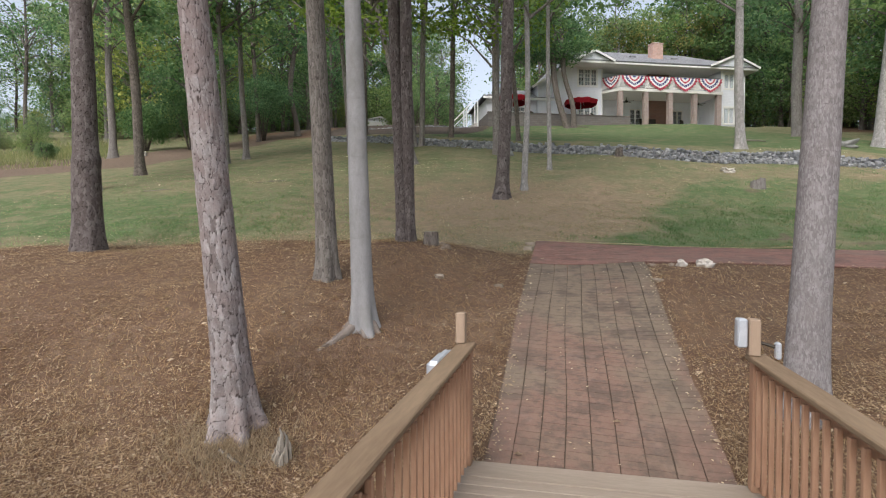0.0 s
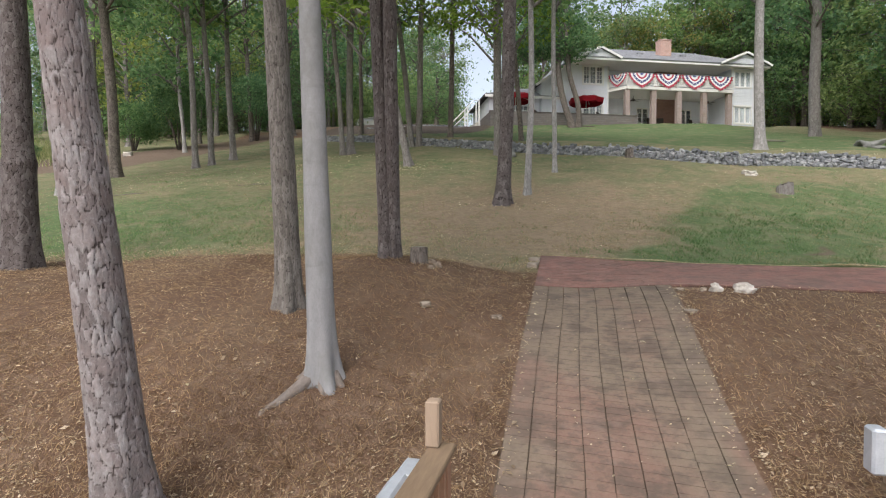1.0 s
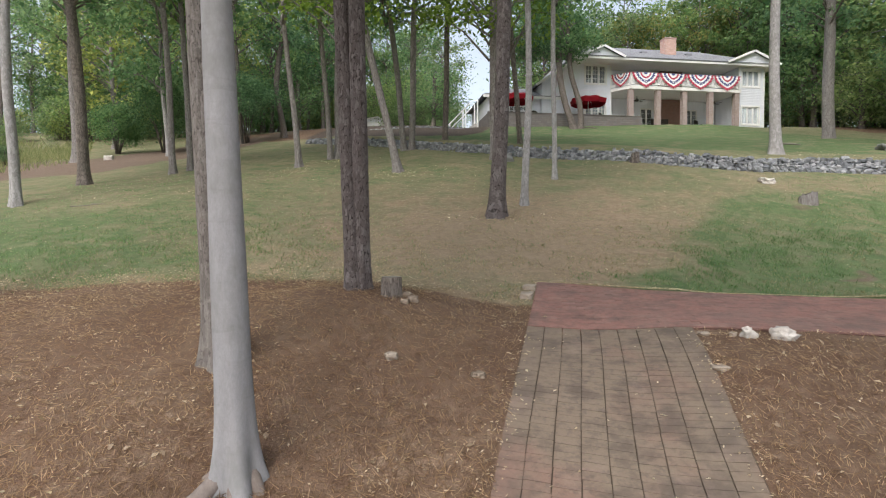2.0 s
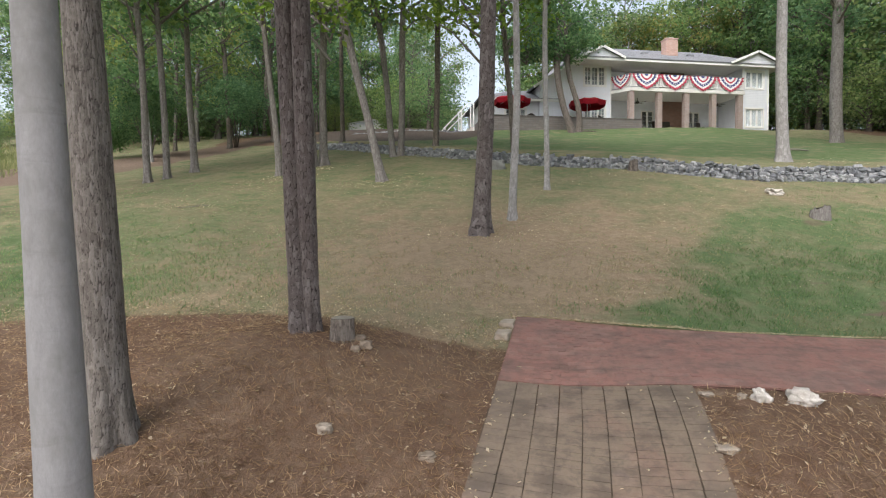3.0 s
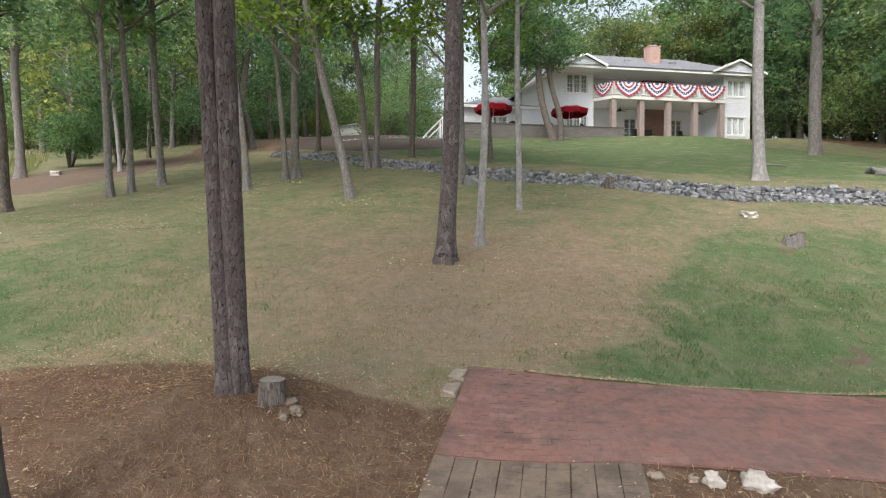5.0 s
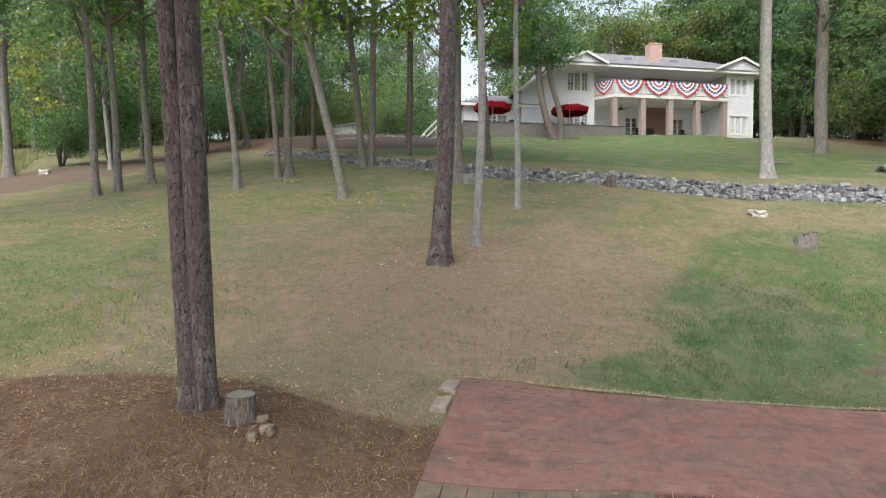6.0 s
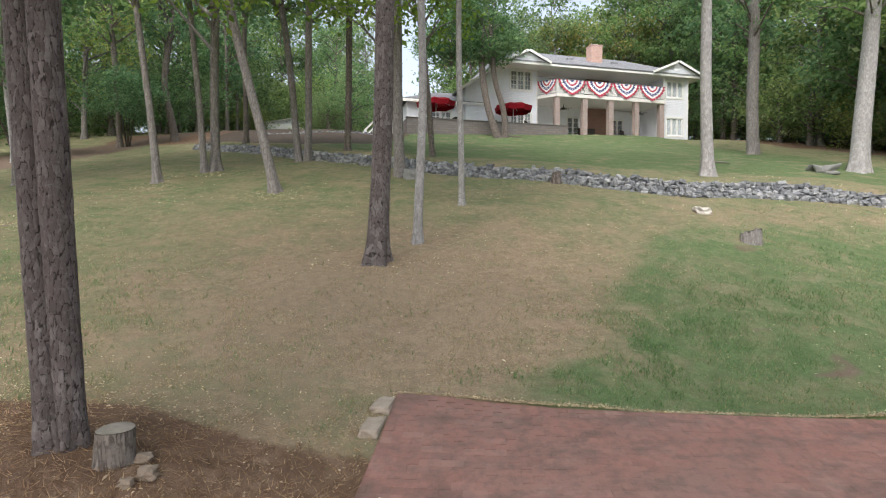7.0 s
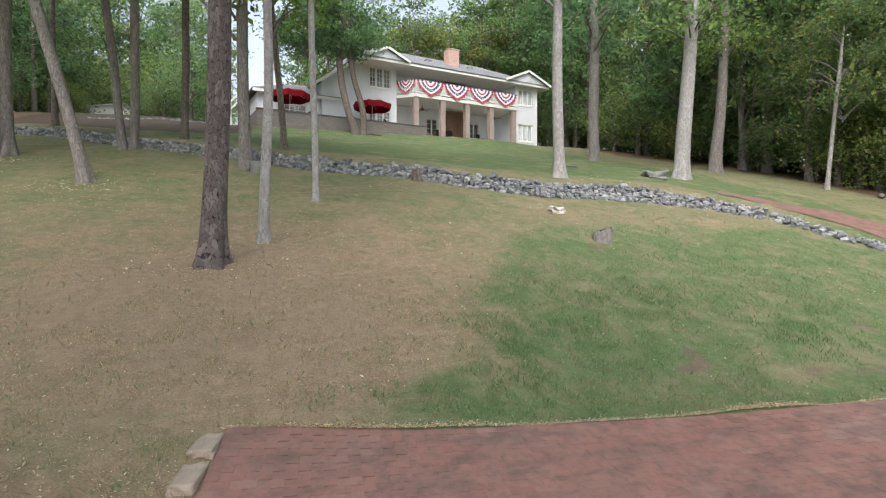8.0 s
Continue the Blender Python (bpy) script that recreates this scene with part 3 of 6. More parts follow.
# ---- the ground ----
def build_ground():
    xs = np.concatenate([-np.geomspace(400, 46, 14), np.arange(-45, -12, 0.75), np.arange(-12, 14, 0.2), np.arange(14, 24, 0.4), np.arange(24, 50, 0.8), np.geomspace(50, 400, 14)])
    ys = np.concatenate([-np.geomspace(400, 12, 14), np.arange(-11, 2, 0.5), np.arange(2, 26, 0.2), np.arange(26, 38, 0.35), np.arange(38, 76, 0.7), np.geomspace(76, 500, 14)])
    x, y = np.meshgrid(xs, ys)
    z = land(x, y) - 0.03 * paved(x, y)
    nx, ny = len(xs), len(ys)
    i = np.arange(nx * ny).reshape(ny, nx)
    faces = np.stack([i[:-1, :-1], i[:-1, 1:], i[1:, 1:], i[1:, :-1]], -1).reshape(-1, 4)
    me = soup("ground", np.stack([x, y, z], -1).reshape(-1, 3), faces, GROUND)
    x, y = x.ravel(), y.ravel()
    straw = ss(0.5, -0.5, y - mulch_edge(x)) * ss(60, 30, np.abs(x))
    straw = np.maximum(straw, ss(0.2, 0.6, np.exp(-((x + 3) / 6) ** 2 - ((y - 45) / 9) ** 2) * 1.4))
    straw = np.maximum(straw, ss(0.25, 0.75, np.exp(-((x + 11) / 5.5) ** 2 - ((y - 46) / 5) ** 2) * 1.4))
    straw = np.maximum(straw, ss(29.0, 30.5, x + 0.8 * (lattice(y * 0.5, y * 0, 5) - 0.5)) * ss(0, 8, y))
    straw = np.maximum(straw, ss(56, 60, y))
    patch = ss(-0.8, 0.8, x - np.interp(y, [11, 12.7, 13, 15.1, 17.8, 19.4, 21], [3.0, 3.4, 4.7, 5.6, 7.6, 10.2, 12])) * ss(20.5, 17.5, y)
    green = 0.72 * patch
    green = np.maximum(green, (0.55 + 0.2 * ss(-4, -8, x) * ss(20, 14, y)) * ss(-0.5, -4, x) * ss(11, 13, y))
    green = np.maximum(green, 0.95 * ss(0.5, 4, y - np.interp(x, WALL_X, WALL_Y)) * ss(16, 10, np.abs(x - 11)))
    green = np.maximum(green, 0.46 + 0.1 * ss(18, 22, y))
    brown = np.exp(-((x - 2.2) / 3.4) ** 2 - ((y - 15.2) / 3.6) ** 2)
    green = green * (1 - 0.75 * brown * (1 - patch))
    low = np.interp(x, [-40, -25, -15, -12.9, -12.2, -11.5], [22, 24, 27.1, 32.4, 40, 48])
    high = np.interp(x, [-40, -20.4, -16, -12, -9], [30, 34.2, 43, 50, 52])
    earth = ss(-0.6, 0.6, y - low) * ss(0.8, -0.8, y - high) * ss(-9, -12, x) * 0.95
    earth = np.maximum(earth, 0.62 * np.clip(bare(x, y), 0, 1))
    bank = ss(0.25, 0.75, np.exp(-((x + 3) / 6.5) ** 2 - ((y - 44) / 9) ** 2) * 1.4) * ss(1.0, 2.5, y - np.interp(x, WALL_X, WALL_Y))
    me.attributes.new("bank", "FLOAT", "POINT").data.foreach_set("value", bank.astype(np.float32))
    zone = np.stack([straw, green, earth, np.ones_like(x)], -1).astype(np.float32)
    layer = me.color_attributes.new("zone", "FLOAT_COLOR", "POINT")
    layer.data.foreach_set("color", zone.ravel())
    me.polygons.foreach_set("use_smooth", [True] * len(me.polygons))
    tagged(new("ground", me), "sloping lawn with dry patches and pine straw beds", "ground", kind="structure")


build_ground()


# ---- brick walk and red brick cross walk ----
def brick_shape(long, wide, deep=0.06, edge=0.005):
    return Shape().box((-long / 2, -wide / 2, -deep), (long / 2, wide / 2, 0), bevel=edge)


def lay_pose(c, along, rise=0.0, twist=0.0):
    """A pose on the paving at c with its x axis along the given way, tilted with the slope."""
    e = 0.1
    ax = Vector((along[0], along[1], float(ground(c[0] + e * along[0], c[1] + e * along[1]) - ground(c[0], c[1])) / e)).normalized()
    s = np.array((-along[1], along[0]))
    ay = Vector((s[0], s[1], float(ground(c[0] + e * s[0], c[1] + e * s[1]) - ground(c[0], c[1])) / e)).normalized()
    az = ax.cross(ay).normalized()
    m = Matrix((ax, az.cross(ax), az)).transposed().to_4x4()
    m.translation = (c[0], c[1], float(ground(c[0], c[1])) + 0.012 + rise)
    return m @ pose(0, 0, 0, 0, 0, twist)


def strip_bed(name, start, along, side, long, wide, drop, material, label, parent, lead=(0.0, 0.0), bend=None):
    s, nx, ny = Shape(), int(long / 0.25), 8
    pts = [[start + along * (lead[0] + (lead[1] - lead[0]) * j / ny + (long - lead[0] - (lead[1] - lead[0]) * j / ny) * i / nx) + side * wide * j / ny for j in range(ny + 1)] for i in range(nx + 1)]
    if bend is not None:
        pts = [[p - side * float(bend((p - start) @ along)) * (1 - j / ny) for j, p in enumerate(row)] for row in pts]
    v = [(p[0], p[1], float(ground(p[0], p[1])) - drop) for row in pts for p in row]
    f = [(i * (ny + 1) + j, (i + 1) * (ny + 1) + j, (i + 1) * (ny + 1) + j + 1, i * (ny + 1) + j + 1) for i in range(nx) for j in range(ny)]
    return part(name, s.add(v, f), material, parent, label)


def build_walks():
    rnd = random.Random(3)
    walk_way = thing("brick_walk", "weathered brick walk in straight columns, mossy and stained", "walkway", kind="structure")
    strip_bed("joint_bed", PATH_FROM, PATH_DIR, PATH_SIDE, 5.2, PATH_WIDTH, 0.006, SAND, "", walk_way)
    cols, row = 9, 0.105
    w = PATH_WIDTH / cols
    forms = [brick_shape(w - 0.008, row + 0.0004, edge=0.0012).mesh("brick", WALK_BRICK)]
    one = brick_shape(w - 0.008, row + 0.0004, edge=0.0012)
    base, faces = np.concatenate(one.v), one.f
    rest = Shape()
    for r in range(int(PATH_LONG / row)):
        for c in range(cols):
            drift = 0.014 * math.sin(r * 0.16) + 0.0015 * math.sin(r * 0.3 + c * 1.7) + rnd.uniform(-0.0022, 0.0022)
            p = PATH_FROM + PATH_DIR * (r + 0.5 + 0.15 * math.sin(c * 2.3)) * row + PATH_SIDE * ((c + 0.5) * w + drift)
            past = (p - CROSS_FROM) @ CROSS_SIDE - CROSS_WIDTH - 0.004
            cut = min(1.0, past / row + 0.5)
            if cut < 0.12:
                continue
            p = p - PATH_DIR * row * (1 - cut) / 2
            m = lay_pose(p, PATH_SIDE, rnd.uniform(-0.0008, 0.0008), rnd.uniform(-0.25, 0.25) * cut) @ Matrix.Diagonal((1, cut, 1, 1))
            if r < 30:
                ob = new("brick", forms[0])
                ob.parent, ob.matrix_basis = walk_way, m
            else:
                rest.add(np.array([m @ Vector(q) for q in base]), faces)
    tagged(part("bricks", rest, WALK_BRICKS, walk_way), kind="stuff")

    cross = thing("red_brick_walk", "red brick cross walk with dark stains beside the lawn", "walkway", kind="structure")
    def first(b):
        """Where the walk's straight end cuts the row that lies b from its far edge."""
        return (0.02 - (CROSS_FROM + CROSS_SIDE * b - PATH_FROM) @ PATH_SIDE) / (CROSS_DIR @ PATH_SIDE)

    strip_bed("joint_bed", CROSS_FROM, CROSS_DIR, CROSS_SIDE, CROSS_LONG - 0.1, CROSS_WIDTH, 0.002, RED_SAND, "", cross, (first(0) - 0.01, first(CROSS_WIDTH) - 0.01), cross_bend)
    long, wide = 0.2, 0.099
    form = brick_shape(long - 0.0008, wide - 0.0008, edge=0.0016).mesh("brick", RED_BRICK)
    one = brick_shape(long - 0.0008, wide - 0.0008, edge=0.0016)
    base, faces = np.concatenate(one.v), one.f
    rest, n = Shape(), 0
    for c in range(int(CROSS_LONG / long)):
        for r in range(20):
            a, b = (c + 0.5 + 0.5 * (r % 2)) * long, (r + 0.5) * wide
            end, cut = first(b), 1.0
            if a + long / 2 < end + 0.03:
                continue
            if a - long / 2 < end:
                cut = (a + long / 2 - end) / long
                a = end + cut * long / 2
            p = CROSS_FROM + CROSS_DIR * a + CROSS_SIDE * (b - float(cross_bend(a)) * (1 - b / CROSS_WIDTH))
            m = lay_pose(p, CROSS_DIR, rnd.uniform(-0.0015, 0.0015), rnd.uniform(-0.3, 0.3)) @ Matrix.Diagonal((cut, 1 + float(cross_bend(a)) / CROSS_WIDTH, 1, 1))
            if n < 300 and c < 18:
                ob = new("brick", form)
                ob.parent, ob.matrix_basis, n = cross, m, n + 1
            else:
                rest.add(np.array([m @ Vector(q) for q in base]), faces)
    tagged(part("bricks", rest, RED_BRICKS, cross), kind="stuff")

    lane = Shape()
    pts = []
    for i in range(len(LANE) - 1):
        for k in range(10):
            pts.append(np.array(LANE[i]) + (np.array(LANE[i + 1]) - np.array(LANE[i])) * k / 10)
    pts = [sum(pts[max(0, i - 4):i + 5], np.zeros(2)) / len(pts[max(0, i - 4):i + 5]) for i in range(len(pts))]
    v, f = [], []
    for i, p in enumerate(pts):
        d = pts[min(i + 1, len(pts) - 1)] - pts[max(i - 1, 0)]
        d = d / np.linalg.norm(d)
        for j in range(7):
            q = p + np.array((-d[1], d[0])) * (j / 6 - 0.5) * 2.0
            v.append((q[0], q[1], float(land(q[0], q[1])) + 0.022))
    for i in range(len(pts) - 1):
        for j in range(6):
            f.append((i * 7 + j, i * 7 + j + 1, (i + 1) * 7 + j + 1, (i + 1) * 7 + j))
    way = thing("red_lane", "red brick lane curving uphill behind the stone wall", "walkway", kind="structure")
    part("surface", lane.add(v, f), RED_BRICKS, way)


build_walks()


# ---- stone retaining wall ----
def lump(seed, sub=2, rough=0.22, flat=(1, 1, 1), round_off=0.24):
    """A rounded, uneven stone about one metre across."""
    b = bmesh.new()
    bmesh.ops.create_cube(b, size=1.0)
    for _ in range(sub):
        bmesh.ops.subdivide_edges(b, edges=b.edges[:], cuts=1, use_grid_fill=True)
    for q in b.verts:
        d = q.co.normalized()
        q.co = q.co.lerp(d * 0.62, round_off)
        q.co *= 1 + rough * noise.noise(d * 1.6 + Vector((seed * 7.3, seed * 1.9, 0))) + 0.5 * rough * noise.noise(d * 4 + Vector((0, seed * 3.1, 5)))
        q.co = Vector((q.co.x * flat[0], q.co.y * flat[1], q.co.z * flat[2]))
    v, f = np.array([q.co[:] for q in b.verts]), [tuple(q.index for q in g.verts) for g in b.faces]
    b.free()
    return Shape().add(v, f)


def stack_stones(name, label, xs, ys, courses, tops, single, seed):
    """A dry-stacked wall along a line; single: the stretch of x whose stones are objects of their own."""
    rnd = random.Random(seed)
    wall = thing(name, label, "stone wall", kind="structure")
    shapes = [lump(k, 1, 0.42) for k in range(10)]
    forms = [s.mesh("stone", STONE_ONE) for s in shapes]
    fx = np.linspace(xs[0] + 0.2, xs[-1] - 0.1, 1200)
    fy = np.interp(fx, xs, ys)
    arc = np.concatenate([[0], np.cumsum(np.hypot(np.diff(fx), np.diff(fy)))])
    rest, n = Shape(), 0
    for course in range(courses):
        s = rnd.uniform(0, 0.3)
        while s < arc[-1]:
            size = rnd.choice((rnd.uniform(0.09, 0.16), rnd.uniform(0.14, 0.26)))
            x, y = float(np.interp(s + size / 2, arc, fx)), float(np.interp(s + size / 2, arc, fy))
            x2, y2 = float(np.interp(s + size / 2 + 0.2, arc, fx)), float(np.interp(s + size / 2 + 0.2, arc, fy))
            s += size * rnd.uniform(0.98, 1.12)
            if course > np.interp(x, *tops) + rnd.uniform(-0.6, 0.4):
                continue
            yaw = math.atan2(y2 - y, x2 - x)
            nx, ny = -math.sin(yaw), math.cos(yaw)
            back = -0.16 + 0.035 * course + rnd.uniform(-0.035, 0.035)
            tall = rnd.uniform(0.07, 0.125)
            px, py = x + nx * back, y + ny * back
            z = float(ground(x - 0.3 * nx, y - 0.3 * ny, False)) + 0.03 + 0.07 * course + rnd.uniform(-0.03, 0.03)
            m = Matrix.LocRotScale((px, py, z), Euler((rnd.uniform(-0.35, 0.35), rnd.uniform(-0.4, 0.4), yaw + rnd.uniform(-0.4, 0.4))), (size * 0.93, rnd.uniform(0.17, 0.26), tall))
            k = rnd.randrange(10)
            if n < 300 and single[0] < x < single[1]:
                ob = new("stone", forms[k])
                ob.parent, ob.matrix_basis, n = wall, m, n + 1
            else:
                rest.add(np.array([m @ Vector(q) for q in np.concatenate(shapes[k].v)]), shapes[k].f)
    tagged(part("stones", rest, STONE_MANY, wall), kind="stuff")


stack_stones("stone_wall", "low dry-stacked wall of blue-grey fieldstone across the slope", WALL_X, WALL_Y, 9, ([-9, -6, 2, 14, 16, 18, 19.3], [2.8, 4.9, 5.6, 6.9, 5.6, 3.6, 2.0]), (7.5, 16.0), 11)
stack_stones("stone_edging", "rough row of grey stones edging the upper bank", [-6.5, -3.5, -0.6, 2.4], [44.3, 45.2, 45.6, 45.2], 3, ([-7, 3], [1.8, 1.8]), (99, 99), 12)


# ---- wooden footbridge with its railings ----
DECK_Z = 0.05
DECK = Matrix.Translation((PATH_FROM[0], PATH_FROM[1], DECK_Z)) @ pose(0, 0, 0, 0, 0, -12.8) @ pose(0, 0.12, 0)


def build_deck():
    rnd = random.Random(5)
    deck = thing("footbridge_deck", "weathered wooden plank deck meeting the brick walk", "deck", DECK, kind="structure")
    form = [Shape().box((-0.3, -0.07, -0.038), (2.28, 0.07, 0), bevel=0.006).mesh("plank", DECK_WOOD) for _ in range(1)]
    part("end_board", Shape().box((-0.3, -0.3, -0.038), (2.28, 0.0, 0.002), bevel=0.006), DECK_WOOD, deck, "wide pale board at the end of the deck")
    for k in range(2, 58):
        ob = new("plank", form[0])
        ob.parent, ob.matrix_basis = deck, pose(rnd.uniform(-0.01, 0.01), -0.09 - 0.146 * k, rnd.uniform(-0.002, 0.002))
    for x in (-0.15, 1.0, 2.13):
        part("joist", Shape().box((x - 0.02, -8.4, -0.24), (x + 0.02, -0.02, -0.04), bevel=0.004), CEDAR, deck)
    for x in (-0.15, 2.13):
        for y in (-2.6, -5.2, -8.2):
            part("support_post", Shape().box((x - 0.07, y - 0.07, -3.4), (x + 0.07, y + 0.07, -0.24), bevel=0.006), CEDAR, deck)
    for side, x in (("a", -0.13), ("b", 2.11)):
        sign = -1 if x < 1 else 1
        rail = thing("railing", "stained wooden railing with square pickets and a flat cap", "railing", DECK, group="bridge railings", kind="")
        part("cap_rail", Shape().box((x - 0.075, -8.3, 1.0), (x + 0.075, -0.03, 1.04), bevel=0.008), CEDAR, rail, "weathered flat cap board")
        part("top_rail", Shape().box((x - 0.02 + 0.02 * sign, -8.3, 0.9), (x + 0.02 + 0.02 * sign, -0.1, 1.0), bevel=0.004), CEDAR_RED, rail)
        part("bottom_rail", Shape().box((x - 0.02, -8.3, 0.06), (x + 0.02, -0.1, 0.15), bevel=0.004), CEDAR_RED, rail)
        part("post", Shape().box((x - 0.045, -0.13, 0.002), (x + 0.045, -0.04, 0.999), bevel=0.006), CEDAR_RED, rail)
        nx = x - 0.045 if x < 1 else x - 0.035
        part("newel_top", Shape().box((nx - 0.04, -0.14, 1.042), (nx + 0.04, -0.05, 1.3 if x < 1 else 1.32), bevel=0.008), FRESH_WOOD, rail, "pale newly sawn post top")
        for y in (-2.5, -5.0, -8.0):
            part("post", Shape().box((x - 0.045, y - 0.045, 0.002), (x + 0.045, y + 0.045, 0.899), bevel=0.006), CEDAR_RED, rail)
        picket = Shape().box((-0.016, -0.015, 0.1), (0.016, 0.015, 0.96), bevel=0.003).mesh("picket", CEDAR_RED)
        for k in range(60):
            ob = new("picket", picket)
            ob.parent, ob.matrix_basis = rail, pose(x - 0.041 * sign, -0.24 - 0.134 * k, 0, 0, 0, rnd.uniform(-3, 3))
    box = thing("metal_post_box", "rounded pale metal box fixed outside the railing", "metal box", DECK @ pose(-0.255, -0.6, 1.0))
    part("body", Shape().box((-0.055, -0.17, -0.2), (0.055, 0.17, 0.03), bevel=0.03), GALVANISED, box)
    part("lid", Shape().box((-0.06, 0.175, -0.16), (0.05, 0.42, 0.0), bevel=0.02), GALVANISED, box)
    box = thing("metal_post_box", "pale metal box fixed to the inner face of the post", "metal box", DECK @ pose(1.955, -0.09, 1.2))
    part("body", Shape().box((0.0, -0.045, -0.1), (0.072, 0.05, 0.12), bevel=0.012), GALVANISED, box)
    box = thing("metal_bracket", "small white metal bracket box outside the railing", "metal box", DECK @ pose(2.26, -0.1, 1.08))
    part("body", Shape().box((-0.04, -0.03, -0.06), (0.0, 0.03, 0.07), bevel=0.012), GALVANISED, box)
    part("arm", Shape().tube([(-0.15, 0.05, 0.06), (-0.03, 0.0, 0.03)], [0.012, 0.012], 8), DARK_METAL, box)


build_deck()


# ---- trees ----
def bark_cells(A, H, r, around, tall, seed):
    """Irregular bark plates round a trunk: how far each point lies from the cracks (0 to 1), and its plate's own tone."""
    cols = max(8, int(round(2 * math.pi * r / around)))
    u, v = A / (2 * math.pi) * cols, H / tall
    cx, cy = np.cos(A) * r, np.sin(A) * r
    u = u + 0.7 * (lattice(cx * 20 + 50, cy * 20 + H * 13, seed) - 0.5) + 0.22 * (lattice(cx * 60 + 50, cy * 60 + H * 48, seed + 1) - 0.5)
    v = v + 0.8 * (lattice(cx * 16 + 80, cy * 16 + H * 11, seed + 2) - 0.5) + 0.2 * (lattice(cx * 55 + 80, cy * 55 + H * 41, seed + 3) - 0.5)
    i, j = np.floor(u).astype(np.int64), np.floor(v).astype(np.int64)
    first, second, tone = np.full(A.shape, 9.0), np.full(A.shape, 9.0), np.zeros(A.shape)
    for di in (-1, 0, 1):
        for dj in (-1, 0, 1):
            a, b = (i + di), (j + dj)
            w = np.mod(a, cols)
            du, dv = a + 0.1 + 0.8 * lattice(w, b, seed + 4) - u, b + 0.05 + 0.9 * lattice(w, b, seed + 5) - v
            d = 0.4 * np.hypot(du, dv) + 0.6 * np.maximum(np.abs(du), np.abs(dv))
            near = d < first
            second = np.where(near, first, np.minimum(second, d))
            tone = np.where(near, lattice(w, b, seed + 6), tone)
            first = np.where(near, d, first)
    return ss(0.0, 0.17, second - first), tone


def trunk_mesh(name, r, rt, height, lean, bends, material, kind, near, seed, flare=0.45, lobes=5, curve=0.0, sway=0.0, collar=0.0):
    """A tapered trunk with root flare and raised bark."""
    rng = np.random.RandomState(seed)
    segs, step = (150, 0.017) if near == 3 else (64, 0.04) if near == 2 else (28, 0.14) if near == 1 else (14, 0.4)
    hs = np.arange(-0.35, min(height, 7.0 if near > 1 else height), step)
    if hs[-1] < height - 0.6:
        hs = np.concatenate([hs, np.arange(hs[-1] + 0.35, height, 0.45)])
    a = np.linspace(0, 2 * math.pi, segs, endpoint=False)
    A, H = np.meshgrid(a, hs)
    k = np.clip(H / 6.0, 0, 1)
    rad = r + (rt - r) * k
    rad = rad * np.where(H > 6, np.clip(1 - (H - 6) / (height - 5.5) * 0.75, 0.12, 1), 1)
    low = np.exp(-np.clip(H, -0.3, 9) / (1.1 * r + 0.12))
    phase = rng.rand(3) * 6.28
    rad = rad * (1 + flare * low * (1 + 0.6 * np.sin(lobes * A + phase[0]) + 0.3 * np.sin(2 * A + phase[1])))
    rad = rad * (1 + 0.035 * np.sin(2 * A + 0.5 * H + phase[2]) + 0.03 * (lattice(H * 1.3, A * 0 + seed, seed) - 0.5))
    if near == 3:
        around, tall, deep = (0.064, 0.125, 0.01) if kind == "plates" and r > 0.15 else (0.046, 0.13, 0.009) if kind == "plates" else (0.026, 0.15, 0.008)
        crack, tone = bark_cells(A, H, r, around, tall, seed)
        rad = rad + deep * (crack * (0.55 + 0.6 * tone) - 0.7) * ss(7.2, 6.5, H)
    elif kind == "plates":
        rad = rad + 0.012 * (lattice(9 * np.cos(A) + 40, 9 * np.sin(A) + H * 5, seed) - 0.5)
    elif kind == "ridges":
        rad = rad + 0.008 * (lattice(11 * np.cos(A) + 40, 11 * np.sin(A) + H * 2.5, seed) - 0.5)
    if collar:
        rad = rad * (1 + 0.09 * ss(collar + 0.1, collar - 0.1, H) + 0.12 * np.exp(-(((H - collar) / 0.14) ** 2)) * (0.5 + 0.5 * np.cos(A)))
    bx = bends * (np.sin(H * 0.55 + phase[0]) - math.sin(phase[0])) * np.clip(H / 3, 0, 1)
    by = bends * (np.sin(H * 0.47 + phase[1]) - math.sin(phase[1])) * np.clip(H / 3, 0, 1)
    bx = bx + curve * H * np.abs(H) + sway * np.sin(1.1 * np.clip(H, 0, 5.7))
    x, y = lean[0] * H + bx + rad * np.cos(A), lean[1] * H + by + rad * np.sin(A)
    i = np.arange(A.size).reshape(A.shape)
    j = np.roll(i, -1, 1)
    faces = np.stack([i[:-1], j[:-1], j[1:], i[1:]], -1).reshape(-1, 4)
    me = soup(name, np.stack([x, y, H], -1).reshape(-1, 3), faces, material)
    me.polygons.foreach_set("use_smooth", [True] * len(me.polygons))
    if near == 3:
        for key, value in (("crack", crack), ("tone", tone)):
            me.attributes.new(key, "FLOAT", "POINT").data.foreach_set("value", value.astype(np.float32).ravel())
    return me


